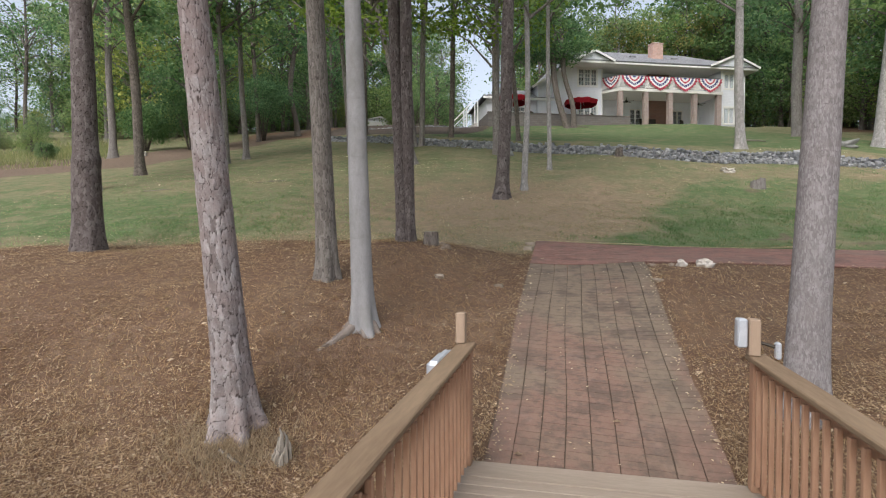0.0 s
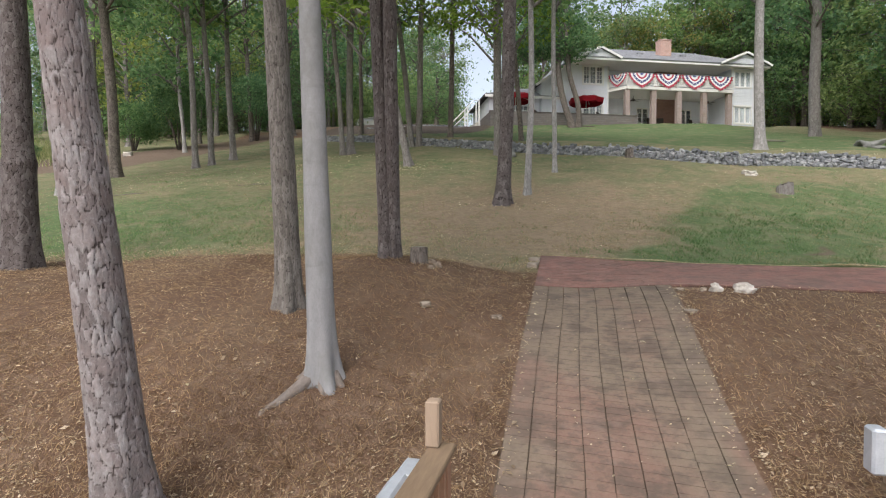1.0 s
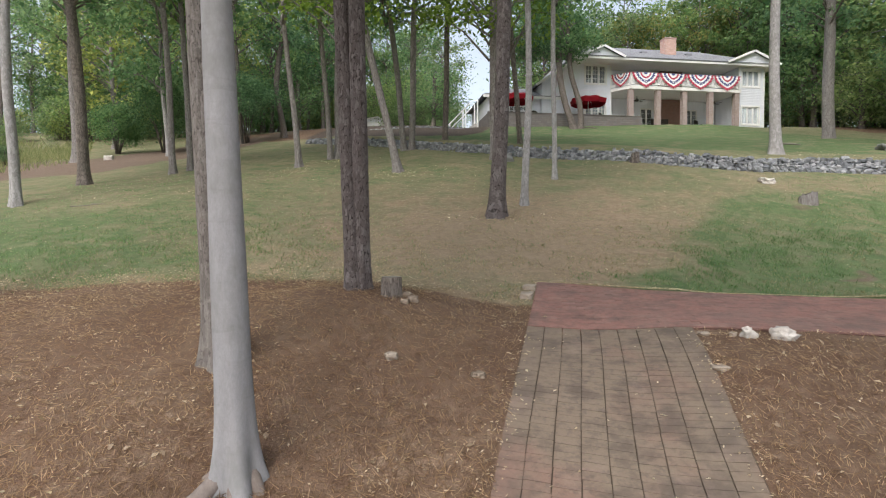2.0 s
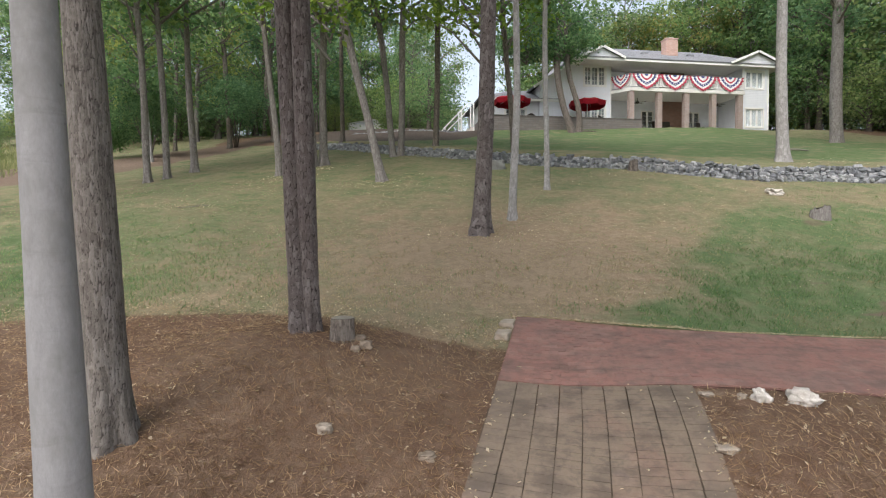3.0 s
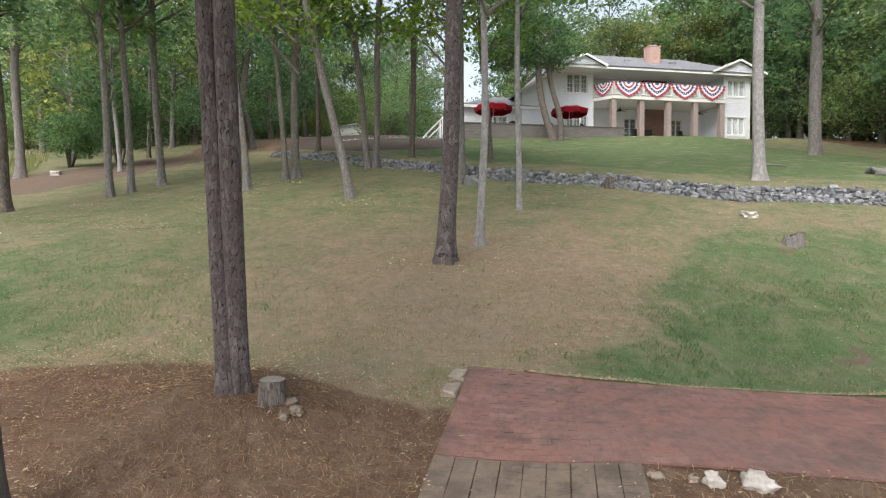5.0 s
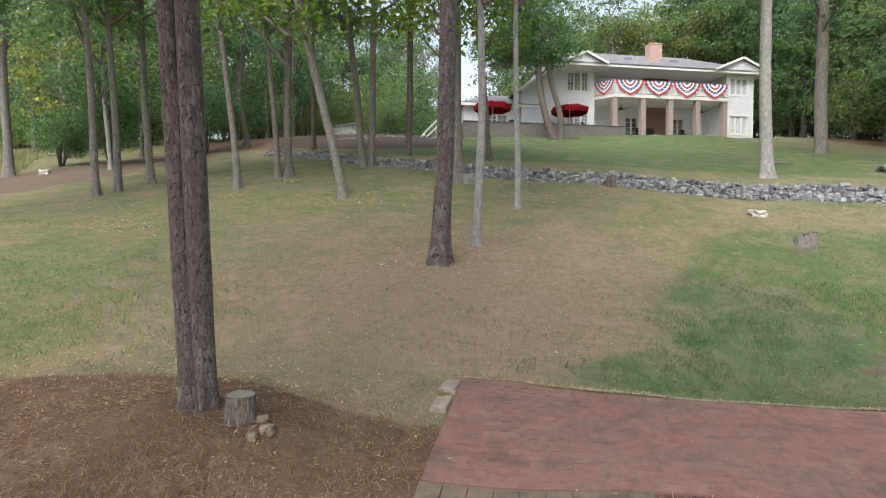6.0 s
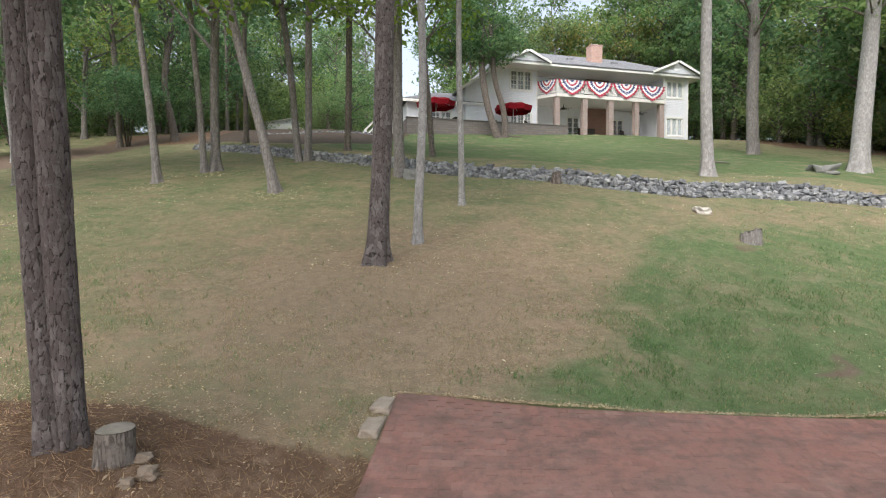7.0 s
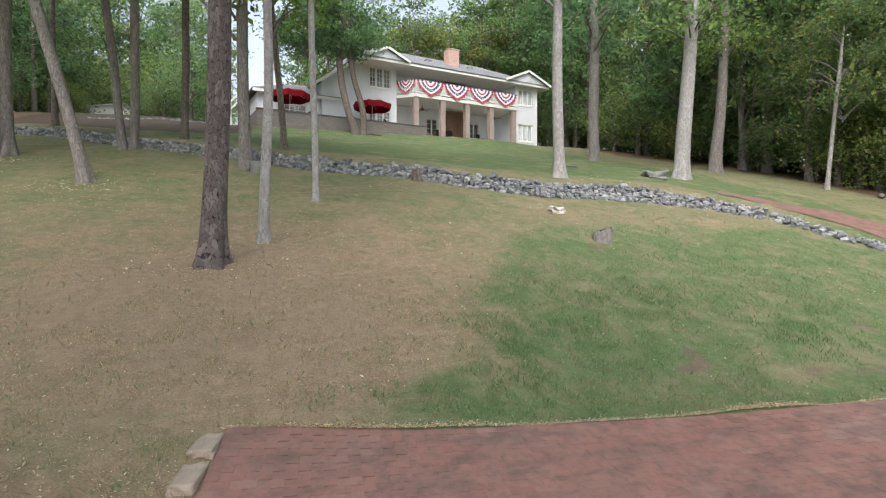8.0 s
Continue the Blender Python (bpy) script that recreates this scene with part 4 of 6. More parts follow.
def leaves(points, sizes, rng, lift=0.6):
    """Four-cornered leaves folded at the middle, one at each point."""
    n = len(points)
    nrm = rng.normal(size=(n, 3)) * 0.7 + np.array((0, 0, lift))
    nrm /= np.linalg.norm(nrm, axis=1)[:, None]
    t = rng.normal(size=(n, 3))
    t -= (t * nrm).sum(1)[:, None] * nrm
    t /= np.linalg.norm(t, axis=1)[:, None]
    b = np.cross(nrm, t)
    s = sizes[:, None]
    v = np.stack([points - t * s * 0.55, points - b * s * 0.3 + nrm * s * 0.1, points + t * s * 0.55, points + b * s * 0.3 + nrm * s * 0.1], 1)
    return v.reshape(-1, 3), np.arange(4 * n).reshape(n, 4)


def crown_meshes(seed, low, high, wide, clumps, count, size, material, bark, droop=0.0, spread=0.9):
    """Limbs and leaves of one crown, from the height low to high over the tree's foot."""
    rng = np.random.RandomState(seed)
    mid, half = (low + high) / 2, (high - low) / 2
    limbs, pts, szs = Shape(), [], []
    for k in range(clumps):
        a, h = rng.rand() * 6.283, rng.uniform(-1, 1)
        r = wide * math.sqrt(max(0.05, 1 - h * h * 0.8)) * rng.uniform(0.35, 1.0)
        c = np.array((r * math.cos(a), r * math.sin(a), mid + half * h))
        base = np.array((0, 0, max(low * 0.8, c[2] - r * rng.uniform(0.4, 0.8))))
        bow = (base + c) / 2 + np.array((0, 0, 0.12 * r))
        limbs.tube([base, bow, c], [0.028 + 0.014 * r, 0.02 + 0.008 * r, 0.012], 5, False)
        for _ in range(3):
            tip = c + rng.normal(size=3) * np.array((0.7, 0.7, 0.35)) * spread
            limbs.tube([bow * 0.3 + c * 0.7, tip], [0.014, 0.005], 4, False)
        n = count // clumps
        q = rng.normal(size=(n, 3)) * np.array((0.62, 0.62, 0.34)) * spread * rng.uniform(0.7, 1.3)
        q[:, 2] -= droop * np.abs(rng.normal(size=n)) * 1.6
        pts.append(c + q)
        szs.append(size * rng.uniform(0.6, 1.35, n))
    v, f = leaves(np.concatenate(pts), np.concatenate(szs), rng)
    return limbs.mesh("branchwork", bark, True), soup("crown", v, f, material)


CROWNS = {
    "oak": crown_meshes(21, 6.6, 16, 4.2, 30, 3800, 0.23, LEAF_GREEN, OAK_BARK),
    "elm": crown_meshes(22, 6.2, 15, 3.6, 30, 3600, 0.24, LEAF_GREEN, GREY_BARK),
    "maple": crown_meshes(23, 5.0, 13, 3.4, 30, 3600, 0.22, LEAF_BRIGHT, GREY_BARK),
    "pine": crown_meshes(24, 10, 18, 3.0, 24, 2800, 0.26, LEAF_DARK, DARK_PINE_BARK),
    "low": crown_meshes(25, 4.0, 10, 2.9, 30, 4200, 0.24, LEAF_GREEN, GREY_BARK),
    "bent": crown_meshes(27, 5.5, 10.8, 2.7, 30, 5600, 0.22, LEAF_DARK, GREY_BARK, spread=0.75),
    "small": crown_meshes(26, 3.4, 8.4, 2.0, 26, 5200, 0.15, LEAF_EDGE, GREY_BARK),
}
BARKS = {"pine": PINE_BARK, "dark_pine": DARK_PINE_BARK, "oak": OAK_BARK, "beech": BEECH_BARK, "grey": GREY_BARK, "pale": PALE_BARK, "lilac": LILAC_BARK}
CELL_BARKS = {"pine": PINE_PLATES, "dark_pine": DARK_PLATES, "oak": OAK_RIDGES}
GRAIN = {"pine": "plates", "dark_pine": "plates", "oak": "ridges", "beech": "smooth", "grey": "ridges", "pale": "smooth", "lilac": "smooth"}
_count = [40]


def tree(x, y, r, rt, lean, bark, crown, label, height=15.0, near=0, bends=0.03, flare=0.4, lobes=5, turn=0.0, name="tree", curve=0.0, sway=0.0, twin=None, collar=0.0):
    _count[0] += 1
    ob = thing(name, label, "tree", Matrix.Translation((x, y, float(land(x, y)))))
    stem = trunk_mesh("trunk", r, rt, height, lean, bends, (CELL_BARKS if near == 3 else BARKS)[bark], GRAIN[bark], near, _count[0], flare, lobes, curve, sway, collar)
    part("trunk", stem, None, ob)
    if twin:
        stem = trunk_mesh("trunk", twin[2], twin[3], height - 1, twin[4], bends, (CELL_BARKS if near == 3 else BARKS)[bark], GRAIN[bark], near, _count[0] + 500, flare, lobes)
        part("trunk", stem, None, ob).location = (twin[0], twin[1], 0)
    if crown:
        limbs, top = CROWNS[crown]
        for n, me in (("branchwork", limbs), ("crown", top)):
            o = part(n, me, None, ob)
            o.matrix_basis = Matrix.Translation((lean[0] * 8, lean[1] * 8, 0)) @ pose(0, 0, 0, 0, 0, turn)
    return ob


# near the bridge and in the straw bed
tree(-2.08, 5.44, 0.195, 0.095, (-0.042, -0.112), "pine", "pine", "pine with flaking pinkish bark plates in the straw bed", 17, 3, 0.012, 0.42, 6, name="pine_tree")
tree(-1.865, 8.78, 0.172, 0.12, (-0.03, -0.032), "oak", "oak", "oak with finely ridged grey-brown bark", 15, 3, 0.012, 0.3, turn=40)
tree(-1.05, 7.12, 0.142, 0.087, (-0.022, -0.026), "beech", "elm", "smooth pale grey beech with spreading surface roots", 15, 2, 0.008, 0.5, 5, turn=100)
tree(-0.82, 11.0, 0.122, 0.112, (-0.035, -0.03), "dark_pine", "pine", "dark twin-trunked pine, its two stems grown together", 17, 3, 0.006, 0.22, 5, turn=70, twin=(0.125, 0.03, 0.122, 0.116, (-0.005, -0.06)), name="pine_tree")
tree(-7.14, 10.9, 0.255, 0.185, (-0.018, 0.0), "dark_pine", "pine", "thick dark pine at the edge of the straw bed", 17, 3, 0.04, 0.2, turn=140, name="pine_tree", collar=1.85)
tree(3.43, 5.1, 0.178, 0.122, (0.052, 0.013), "lilac", "elm", "grey-barked tree beside the bridge railing", 15, 2, 0.012, 0.25, turn=200)
# on the lawn
tree(1.8, 16.94, 0.208, 0.168, (0.047, -0.003), "dark_pine", "pine", "dark-barked tree leaning slightly on the dry lawn", 16, 3, 0.05, 0.45, turn=20, name="pine_tree")
tree(2.68, 18.1, 0.1, 0.08, (0.019, 0.0), "pale", "elm", "thin pale-barked tree on the dry lawn", 14, 1, 0.08, 0.4, turn=80)
tree(4.06, 20.95, 0.085, 0.072, (0.002, 0.0), "pale", "elm", "slender pale tree below the stone wall", 14, 1, 0.05, 0.3, turn=160)
tree(12.45, 22.95, 0.19, 0.15, (-0.022, 0.0), "pale", "elm", "pale straight tree standing at the stone wall", 16, 1, 0.04, 0.35, turn=250)
tree(21.75, 33.7, 0.29, 0.27, (-0.022, 0.0), "grey", "oak", "grey trunk forking high, on the upper lawn", 17, 1, 0.06, 0.2, turn=10)
tree(21.15, 26.45, 0.33, 0.27, (0.05, -0.019), "pale", "oak", "big pale trunk on the upper lawn", 18, 1, 0.05, 0.35, turn=120)
tree(26.9, 29.9, 0.31, 0.24, (0.06, -0.024), "grey", "oak", "tall grey trunk at the edge of the wood", 18, 1, 0.05, 0.25, turn=170)
tree(28.3, 24.7, 0.1, 0.075, (0.075, -0.028), "pale", "small", "slim young tree with turning leaves at the wood's edge", 8, 0, 0.05, 0.3)
tree(32.5, 31.2, 0.25, 0.21, (0.01, -0.004), "grey", "oak", "grey trunk inside the wood", 16, 0, 0.05, turn=33)
tree(31.9, 25.5, 0.2, 0.17, (0.04, -0.015), "grey", "elm", "grey trunk inside the wood", 15, 0, 0.05, turn=66)
tree(33.0, 32.8, 0.2, 0.17, (0.04, -0.015), "oak", "elm", "brown trunk inside the wood", 15, 0, 0.05, turn=99)
tree(-11.6, 18.2, 0.14, 0.115, (-0.016, 0.0), "pale", "elm", "pale trunk on the green lawn", 14, 1, 0.05, 0.35, turn=45)
tree(-12.5, 22.45, 0.19, 0.165, (-0.059, 0.0), "oak", "oak", "dark slanting trunk on the lawn", 15, 1, 0.05, 0.3, turn=77)
tree(-20.0, 33.0, 0.22, 0.19, (-0.011, 0.0), "grey", "oak", "grey trunk beside the dirt track", 15, 0, 0.05, turn=222)
tree(-10.6, 25.0, 0.13, 0.105, (-0.051, 0.0), "grey", "elm", "slim grey trunk beside the dirt track", 15, 1, 0.05, 0.4, turn=11)
tree(-10.25, 25.8, 0.13, 0.1, (-0.041, 0.0), "grey", "oak", "slim grey trunk beside the dirt track", 15, 1, 0.05, 0.4, turn=111)
tree(-9.93, 27.5, 0.145, 0.11, (-0.048, 0.0), "grey", "elm", "slim grey trunk beside the dirt track", 15, 1, 0.05, 0.4, turn=211)
tree(-15.1, 33.4, 0.11, 0.095, (-0.053, 0.0), "pale", "low", "thin pale trunk in the dirt track", 11, 0, 0.05, turn=311)
tree(-5.45, 24.95, 0.125, 0.095, (-0.084, 0.0), "grey", "elm", "thin leaning grey trunk on the lawn", 13, 1, 0.05, 0.4, turn=25)
tree(-4.65, 27.1, 0.12, 0.1, (-0.058, 0.0), "grey", "elm", "one of two close grey trunks on the lawn", 14, 1, 0.04, 0.3, turn=125)
tree(-4.35, 27.5, 0.17, 0.14, (-0.006, 0.0), "grey", "oak", "thicker of two close grey trunks with a swollen foot", 15, 1, 0.06, 0.7, turn=225)
tree(-1.25, 22.7, 0.15, 0.125, (-0.215, 0.0), "grey", "maple", "strongly leaning grey trunk on the lawn", 12, 1, 0.05, 0.4, turn=325)
tree(-4.9, 34.3, 0.12, 0.11, (0.006, 0.0), "oak", "elm", "dark trunk behind the stone wall", 14, 0, 0.04, turn=15)
tree(-1.55, 29.2, 0.15, 0.13, (-0.114, 0.043), "grey", "oak", "one of two trunks spreading from below the wall", 14, 1, 0.05, 0.3, turn=5)
tree(-1.2, 29.2, 0.15, 0.13, (0.037, -0.014), "grey", "elm", "one of two trunks spreading from below the wall", 14, 1, 0.05, 0.3, turn=205)
tree(0.4, 29.6, 0.145, 0.125, (0.025, -0.009), "oak", "elm", "dark straight trunk behind the stone wall", 14, 1, 0.03, 0.25, turn=105)
tree(2.5, 25.4, 0.19, 0.17, (-0.03, 0.011), "grey", "maple", "grey trunk with a knot, just below the wall", 13, 1, 0.06, 0.3, turn=305)
tree(3.95, 28.9, 0.125, 0.105, (-0.06, 0.023), "oak", "maple", "slim dark trunk behind the stone wall", 13, 1, 0.05, 0.25, turn=55)
tree(9.45, 41.8, 0.24, 0.2, (-0.38, 0.1), "oak", "bent", "bent grey tree before the terrace", 7.5, 1, 0.02, 0.25, turn=145, curve=0.036)
tree(9.95, 42.0, 0.2, 0.17, (-0.12, 0.04), "oak", "bent", "curving grey tree beside the bent one before the terrace", 8, 1, 0.02, 0.25, turn=265, sway=0.16)
tree(-17.8, 41.3, 0.12, 0.1, (0.013, 0.0), "oak", "elm", "thin dark trunk behind the dirt track", 14, 0, 0.05, turn=35)
tree(-13.9, 41.0, 0.16, 0.15, (-0.048, 0.0), "oak", "oak", "dark trunk behind the dirt track", 15, 0, 0.05, turn=135)
tree(-11.6, 43.4, 0.22, 0.18, (-0.05, 0.0), "oak", "oak", "curved dark trunk in the straw bank", 14, 0, 0.3, turn=235)
tree(-39.5, 51.5, 0.18, 0.16, (0.02, 0.0), "oak", "elm", "far dark trunk against the sky", 15, 0, 0.05, turn=335)


# ---- the woods round the lawn ----
def forest_tree(seed, high, low, wide, clumps, count, size, leaf, bark, name, label, droop=0.0):
    limbs, top = crown_meshes(seed, low, high, wide, clumps, count, size, leaf, bark, droop, spread=1.25)
    ob = thing(name, label, "tree", Matrix.Translation((0, 300, -60)), group="woodland trees")
    part("trunk", trunk_mesh("trunk", 0.19, 0.16, high * 0.85, (0.01, 0.0), 0.08, bark, "ridges", 0, seed), None, ob)
    part("branchwork", limbs, None, ob)
    part("crown", top, None, ob)
    return ob


def build_woods():
    rng = random.Random(8)
    tall = [forest_tree(61, 17, 3.5, 4.0, 40, 4200, 0.34, LEAF_GREEN, OAK_BARK, "woodland_tree", "tall leafy woodland tree"),
            forest_tree(62, 20, 4.5, 4.4, 42, 3900, 0.36, LEAF_DARK, OAK_BARK, "woodland_tree", "tall dark green woodland tree"),
            forest_tree(63, 15, 2.5, 3.8, 34, 3600, 0.32, LEAF_WILLOW, GREY_BARK, "woodland_tree", "leafy woodland tree with low branches"),
            forest_tree(64, 14, 3.0, 3.4, 36, 5000, 0.36, LEAF_AUTUMN, GREY_BARK, "woodland_tree", "woodland tree with leaves turning yellow")]
    low = [forest_tree(71, 5.5, 0.6, 2.4, 26, 3200, 0.2, LEAF_GREEN, OAK_BARK, "understorey_tree", "dense dark understorey tree"),
           forest_tree(72, 4.5, 0.4, 2.2, 26, 4000, 0.2, LEAF_WILLOW, OAK_BARK, "understorey_tree", "bushy green understorey tree")]
    maple = forest_tree(65, 11, 1.6, 3.3, 46, 9500, 0.17, LEAF_EDGE, GREY_BARK, "woodland_tree", "small maple with some leaves turning orange")
    willow = forest_tree(73, 9.0, 2.5, 3.0, 40, 6000, 0.3, LEAF_WILLOW, GREY_BARK, "willow_tree", "pale drooping willow behind the shed", 1.0)
    slender = forest_tree(66, 16, 2.0, 2.6, 30, 2200, 0.3, LEAF_DARK, DARK_PINE_BARK, "woodland_tree", "thin dark tree against the open sky")
    used = set()

    def put(proto, x, y, scale, edge=True):
        if x < 0 and ((abs(x + 0.125 * y) < (3.2 if "under" in proto.name else 2.4) and 45 < y < 63) or (abs(x + 8.6) < 3.6 and 62 < y < 70.6)):
            return
        tall_one = proto.name.startswith("woodland")
        if 0.3 < x - 0.035 * (y - 60) < 5.2 and y > 44:
            return
        if edge and x < -0.73 * y:
            if tall_one:
                return
            scale *= 0.55
        m = Matrix.Translation((x, y, float(land(x, y)) - 0.05)) @ pose(0, 0, 0, 0, 0, rng.uniform(0, 360)) @ Matrix.Scale(scale, 4)
        if proto.name not in used:
            used.add(proto.name)
            proto.matrix_basis = m
        else:
            copy_thing(proto, m @ Matrix.Diagonal((*[1 / s for s in proto.scale], 1)))

    for k in range(3):
        for j in range(13):
            x, y = 32.5 + 4.6 * k + rng.uniform(-1.3, 1.3), 6 + 4.6 * j + rng.uniform(-1.6, 1.6)
            put(tall[rng.choice((0, 0, 1, 2, 2))], x, y, rng.uniform(0.85, 1.2))
    for j in range(22):
        put(low[rng.choice((0, 0, 1))], 31.2 + rng.uniform(0, 5), 12 + 2.1 * j + rng.uniform(-0.8, 0.8), rng.uniform(0.7, 1.15))
    for k in range(3):
        for j in range(9):
            put(tall[rng.choice((0, 0, 1, 2, 3))], 10.5 + 4.2 * j + rng.uniform(-1.4, 1.4), 63 + 5 * k + rng.uniform(-1.5, 1.5), rng.uniform(0.85, 1.15))
    for k in range(2):
        for j in range(7):
            put(tall[rng.choice((0, 0, 1, 2))], -21 + 3.5 * j + rng.uniform(-0.9, 0.9), 74 + 5 * k + rng.uniform(-1, 1), rng.uniform(0.8, 1.0))
    for j in range(13):
        put(low[rng.choice((0, 1))], -21 + 2.0 * j + rng.uniform(-0.6, 0.6), 71.8 + rng.uniform(0, 2), rng.uniform(1.0, 1.5))
    for j in range(22):
        put(low[rng.choice((0, 1))], -66 + 2.2 * j + rng.uniform(-0.7, 0.7), 70 + rng.uniform(0, 3), rng.uniform(1.1, 1.6))
    for j in range(14):
        put(low[0], 34 + rng.uniform(-1, 1) + 0.4 * j, 66 - 3 * j, rng.uniform(1.1, 1.5))
    put(tall[0], -3.4, 67.5, 0.75)
    put(willow, -12.9, 65, 1.1)
    for x, y, s in ((-43.5, 53.0, 0.8), (-50.0, 56.0, 0.85), (-47.0, 60.0, 0.75)):
        put(slender, x, y, s, False)
    put(tall[3], 27.5, 60.5, 0.95)
    put(tall[2], 19.5, 61.0, 0.95)
    for x, y, s in ((31.0, 27.5, 0.95), (32.2, 22.5, 0.9), (34.5, 18.0, 1.0), (33.5, 36.0, 1.0)):
        put(maple, x, y, s)
    for j in range(24):
        put(low[rng.choice((0, 0, 1))], -4 + 1.9 * j + rng.uniform(-0.8, 0.8), 60.5 + rng.uniform(-1, 2.5), rng.uniform(0.8, 1.3))
    for k in range(3):
        for j in range(10):
            x, y = -42 + 4.3 * j + rng.uniform(-1.4, 1.4), 54 + 5 * k + rng.uniform(-1.8, 1.8)
            if (x < -32 and k == 0) or x > -5.5:
                continue
            put(tall[rng.choice((0, 1, 2, 2))], x, y, rng.uniform(0.75, 1.05))
    for j in range(26):
        put(low[rng.choice((0, 1, 1))], 44 + rng.uniform(0, 4), 2 + 2.4 * j + rng.uniform(-0.8, 0.8), rng.uniform(1.1, 1.6))
    for x, y, s in ((-52, 60, 0.85), (-58, 64, 0.9), (-48, 69, 0.8), (-63, 60, 0.8), (-55, 72, 1.0)):
        put(tall[rng.choice((0, 2))], x, y, s)
    for j in range(22):
        x = -40 + 2.1 * j + rng.uniform(-0.7, 0.7)
        if rng.random() < 0.4:
            continue
        put(low[rng.choice((0, 1, 1))], x, (49.5 if x < -12.5 or x > -3 else 61) + rng.uniform(-2, 3), rng.uniform(0.5, 1.2))
        put(low[rng.choice((0, 1))], x + 1, (56 if x < -13 or x > -2 else 63) + rng.uniform(-1, 2), rng.uniform(0.9, 1.3))
    for x, y, s in ((-31, 41, 0.8), (-36, 44, 0.7)):
        put(low[1], x, y, s)
    for x, y, s in ((-24, 43, 0.9), (-29, 47, 0.95), (-19, 47, 0.95), (-36, 38, 0.7), (-44, 44, 0.8), (-7.5, 48, 0.8)):
        put(tall[2], x, y, s)


build_woods()


def shrub(x, y, wide, high, leaf, seed, label, count=9000, size=0.13):
    """A many-stemmed bush: bare stems fanning from one foot into a rounded, uneven crown."""
    rng = np.random.RandomState(seed)
    ob = thing("shrub", label, "bush", Matrix.Translation((x, y, float(land(x, y)) - 0.03)))
    pts, clumps = [], 34
    for k in range(9):
        a = 6.283 * (k + rng.uniform(-0.3, 0.3)) / 9
        r = wide * rng.uniform(0.25, 0.6)
        bend = (0.35 * r * math.cos(a), 0.35 * r * math.sin(a), 0.3 * high)
        part("stem", Shape().tube([(0.08 * math.cos(a), 0.08 * math.sin(a), -0.1), bend, (r * math.cos(a), r * math.sin(a), 0.72 * high)], [0.04, 0.03, 0.012], 6), OAK_BARK, ob, smooth=True)
    for k in range(clumps):
        a, h = rng.rand() * 6.283, rng.uniform(-0.75, 1.0)
        r = wide * math.sqrt(max(0.06, 1 - h * h * 0.85)) * rng.uniform(0.3, 0.85)
        c = np.array((r * math.cos(a), r * math.sin(a), high * (0.58 + 0.36 * h)))
        pts.append(c + rng.normal(size=(count // clumps, 3)) * np.array((0.2, 0.2, 0.13)) * wide * rng.uniform(0.7, 1.25))
    p = np.concatenate(pts)
    p = p[p[:, 2] > 0.15 * high]
    v, f = leaves(p, size * rng.uniform(0.6, 1.4, len(p)), rng)
    part("foliage", soup("foliage", v, f, leaf), None, ob)


shrub(-13.7, 41.6, 2.5, 4.9, LEAF_DARK, 91, "large rounded dark green bush on many bare stems")
shrub(-17.0, 36.6, 2.2, 4.3, LEAF_DARK, 92, "rounded dark green bush on bare stems beside the dirt track")
shrub(-20.4, 37.4, 1.7, 3.2, LEAF_GREEN, 93, "green bush beside the dirt track", 6000)
shrub(-24.5, 33.5, 0.7, 1.1, LEAF_WILLOW, 94, "small round bush in the meadow", 2500, 0.09)


# ---- the white house on the hill; x along its front, y into it, z over its porch floor ----
def wall_shape(a, b, along, at, thick, low, high, holes=()):
    """A wall from a to b along an axis (0 or 1), its outer face at at, with openings (from, to, low, high) through it."""
    s = Shape()
    us = sorted({a, b, *[h[0] for h in holes], *[h[1] for h in holes]})
    zs = sorted({low, high, *[h[2] for h in holes], *[h[3] for h in holes]})
    for u0, u1 in zip(us, us[1:]):
        run = None
        for z0, z1 in zip(zs, zs[1:]):
            hole = any(h[0] <= u0 and u1 <= h[1] and h[2] <= z0 and z1 <= h[3] for h in holes)
            if hole:
                if run is not None:
                    s.box((u0, at, run) if along == 0 else (at, u0, run), (u1, at + thick, z0) if along == 0 else (at + thick, u1, z0))
                run = None
            elif run is None:
                run = z0
        if run is not None:
            s.box((u0, at, run) if along == 0 else (at, u0, run), (u1, at + thick, high) if along == 0 else (at + thick, u1, high))
    return s


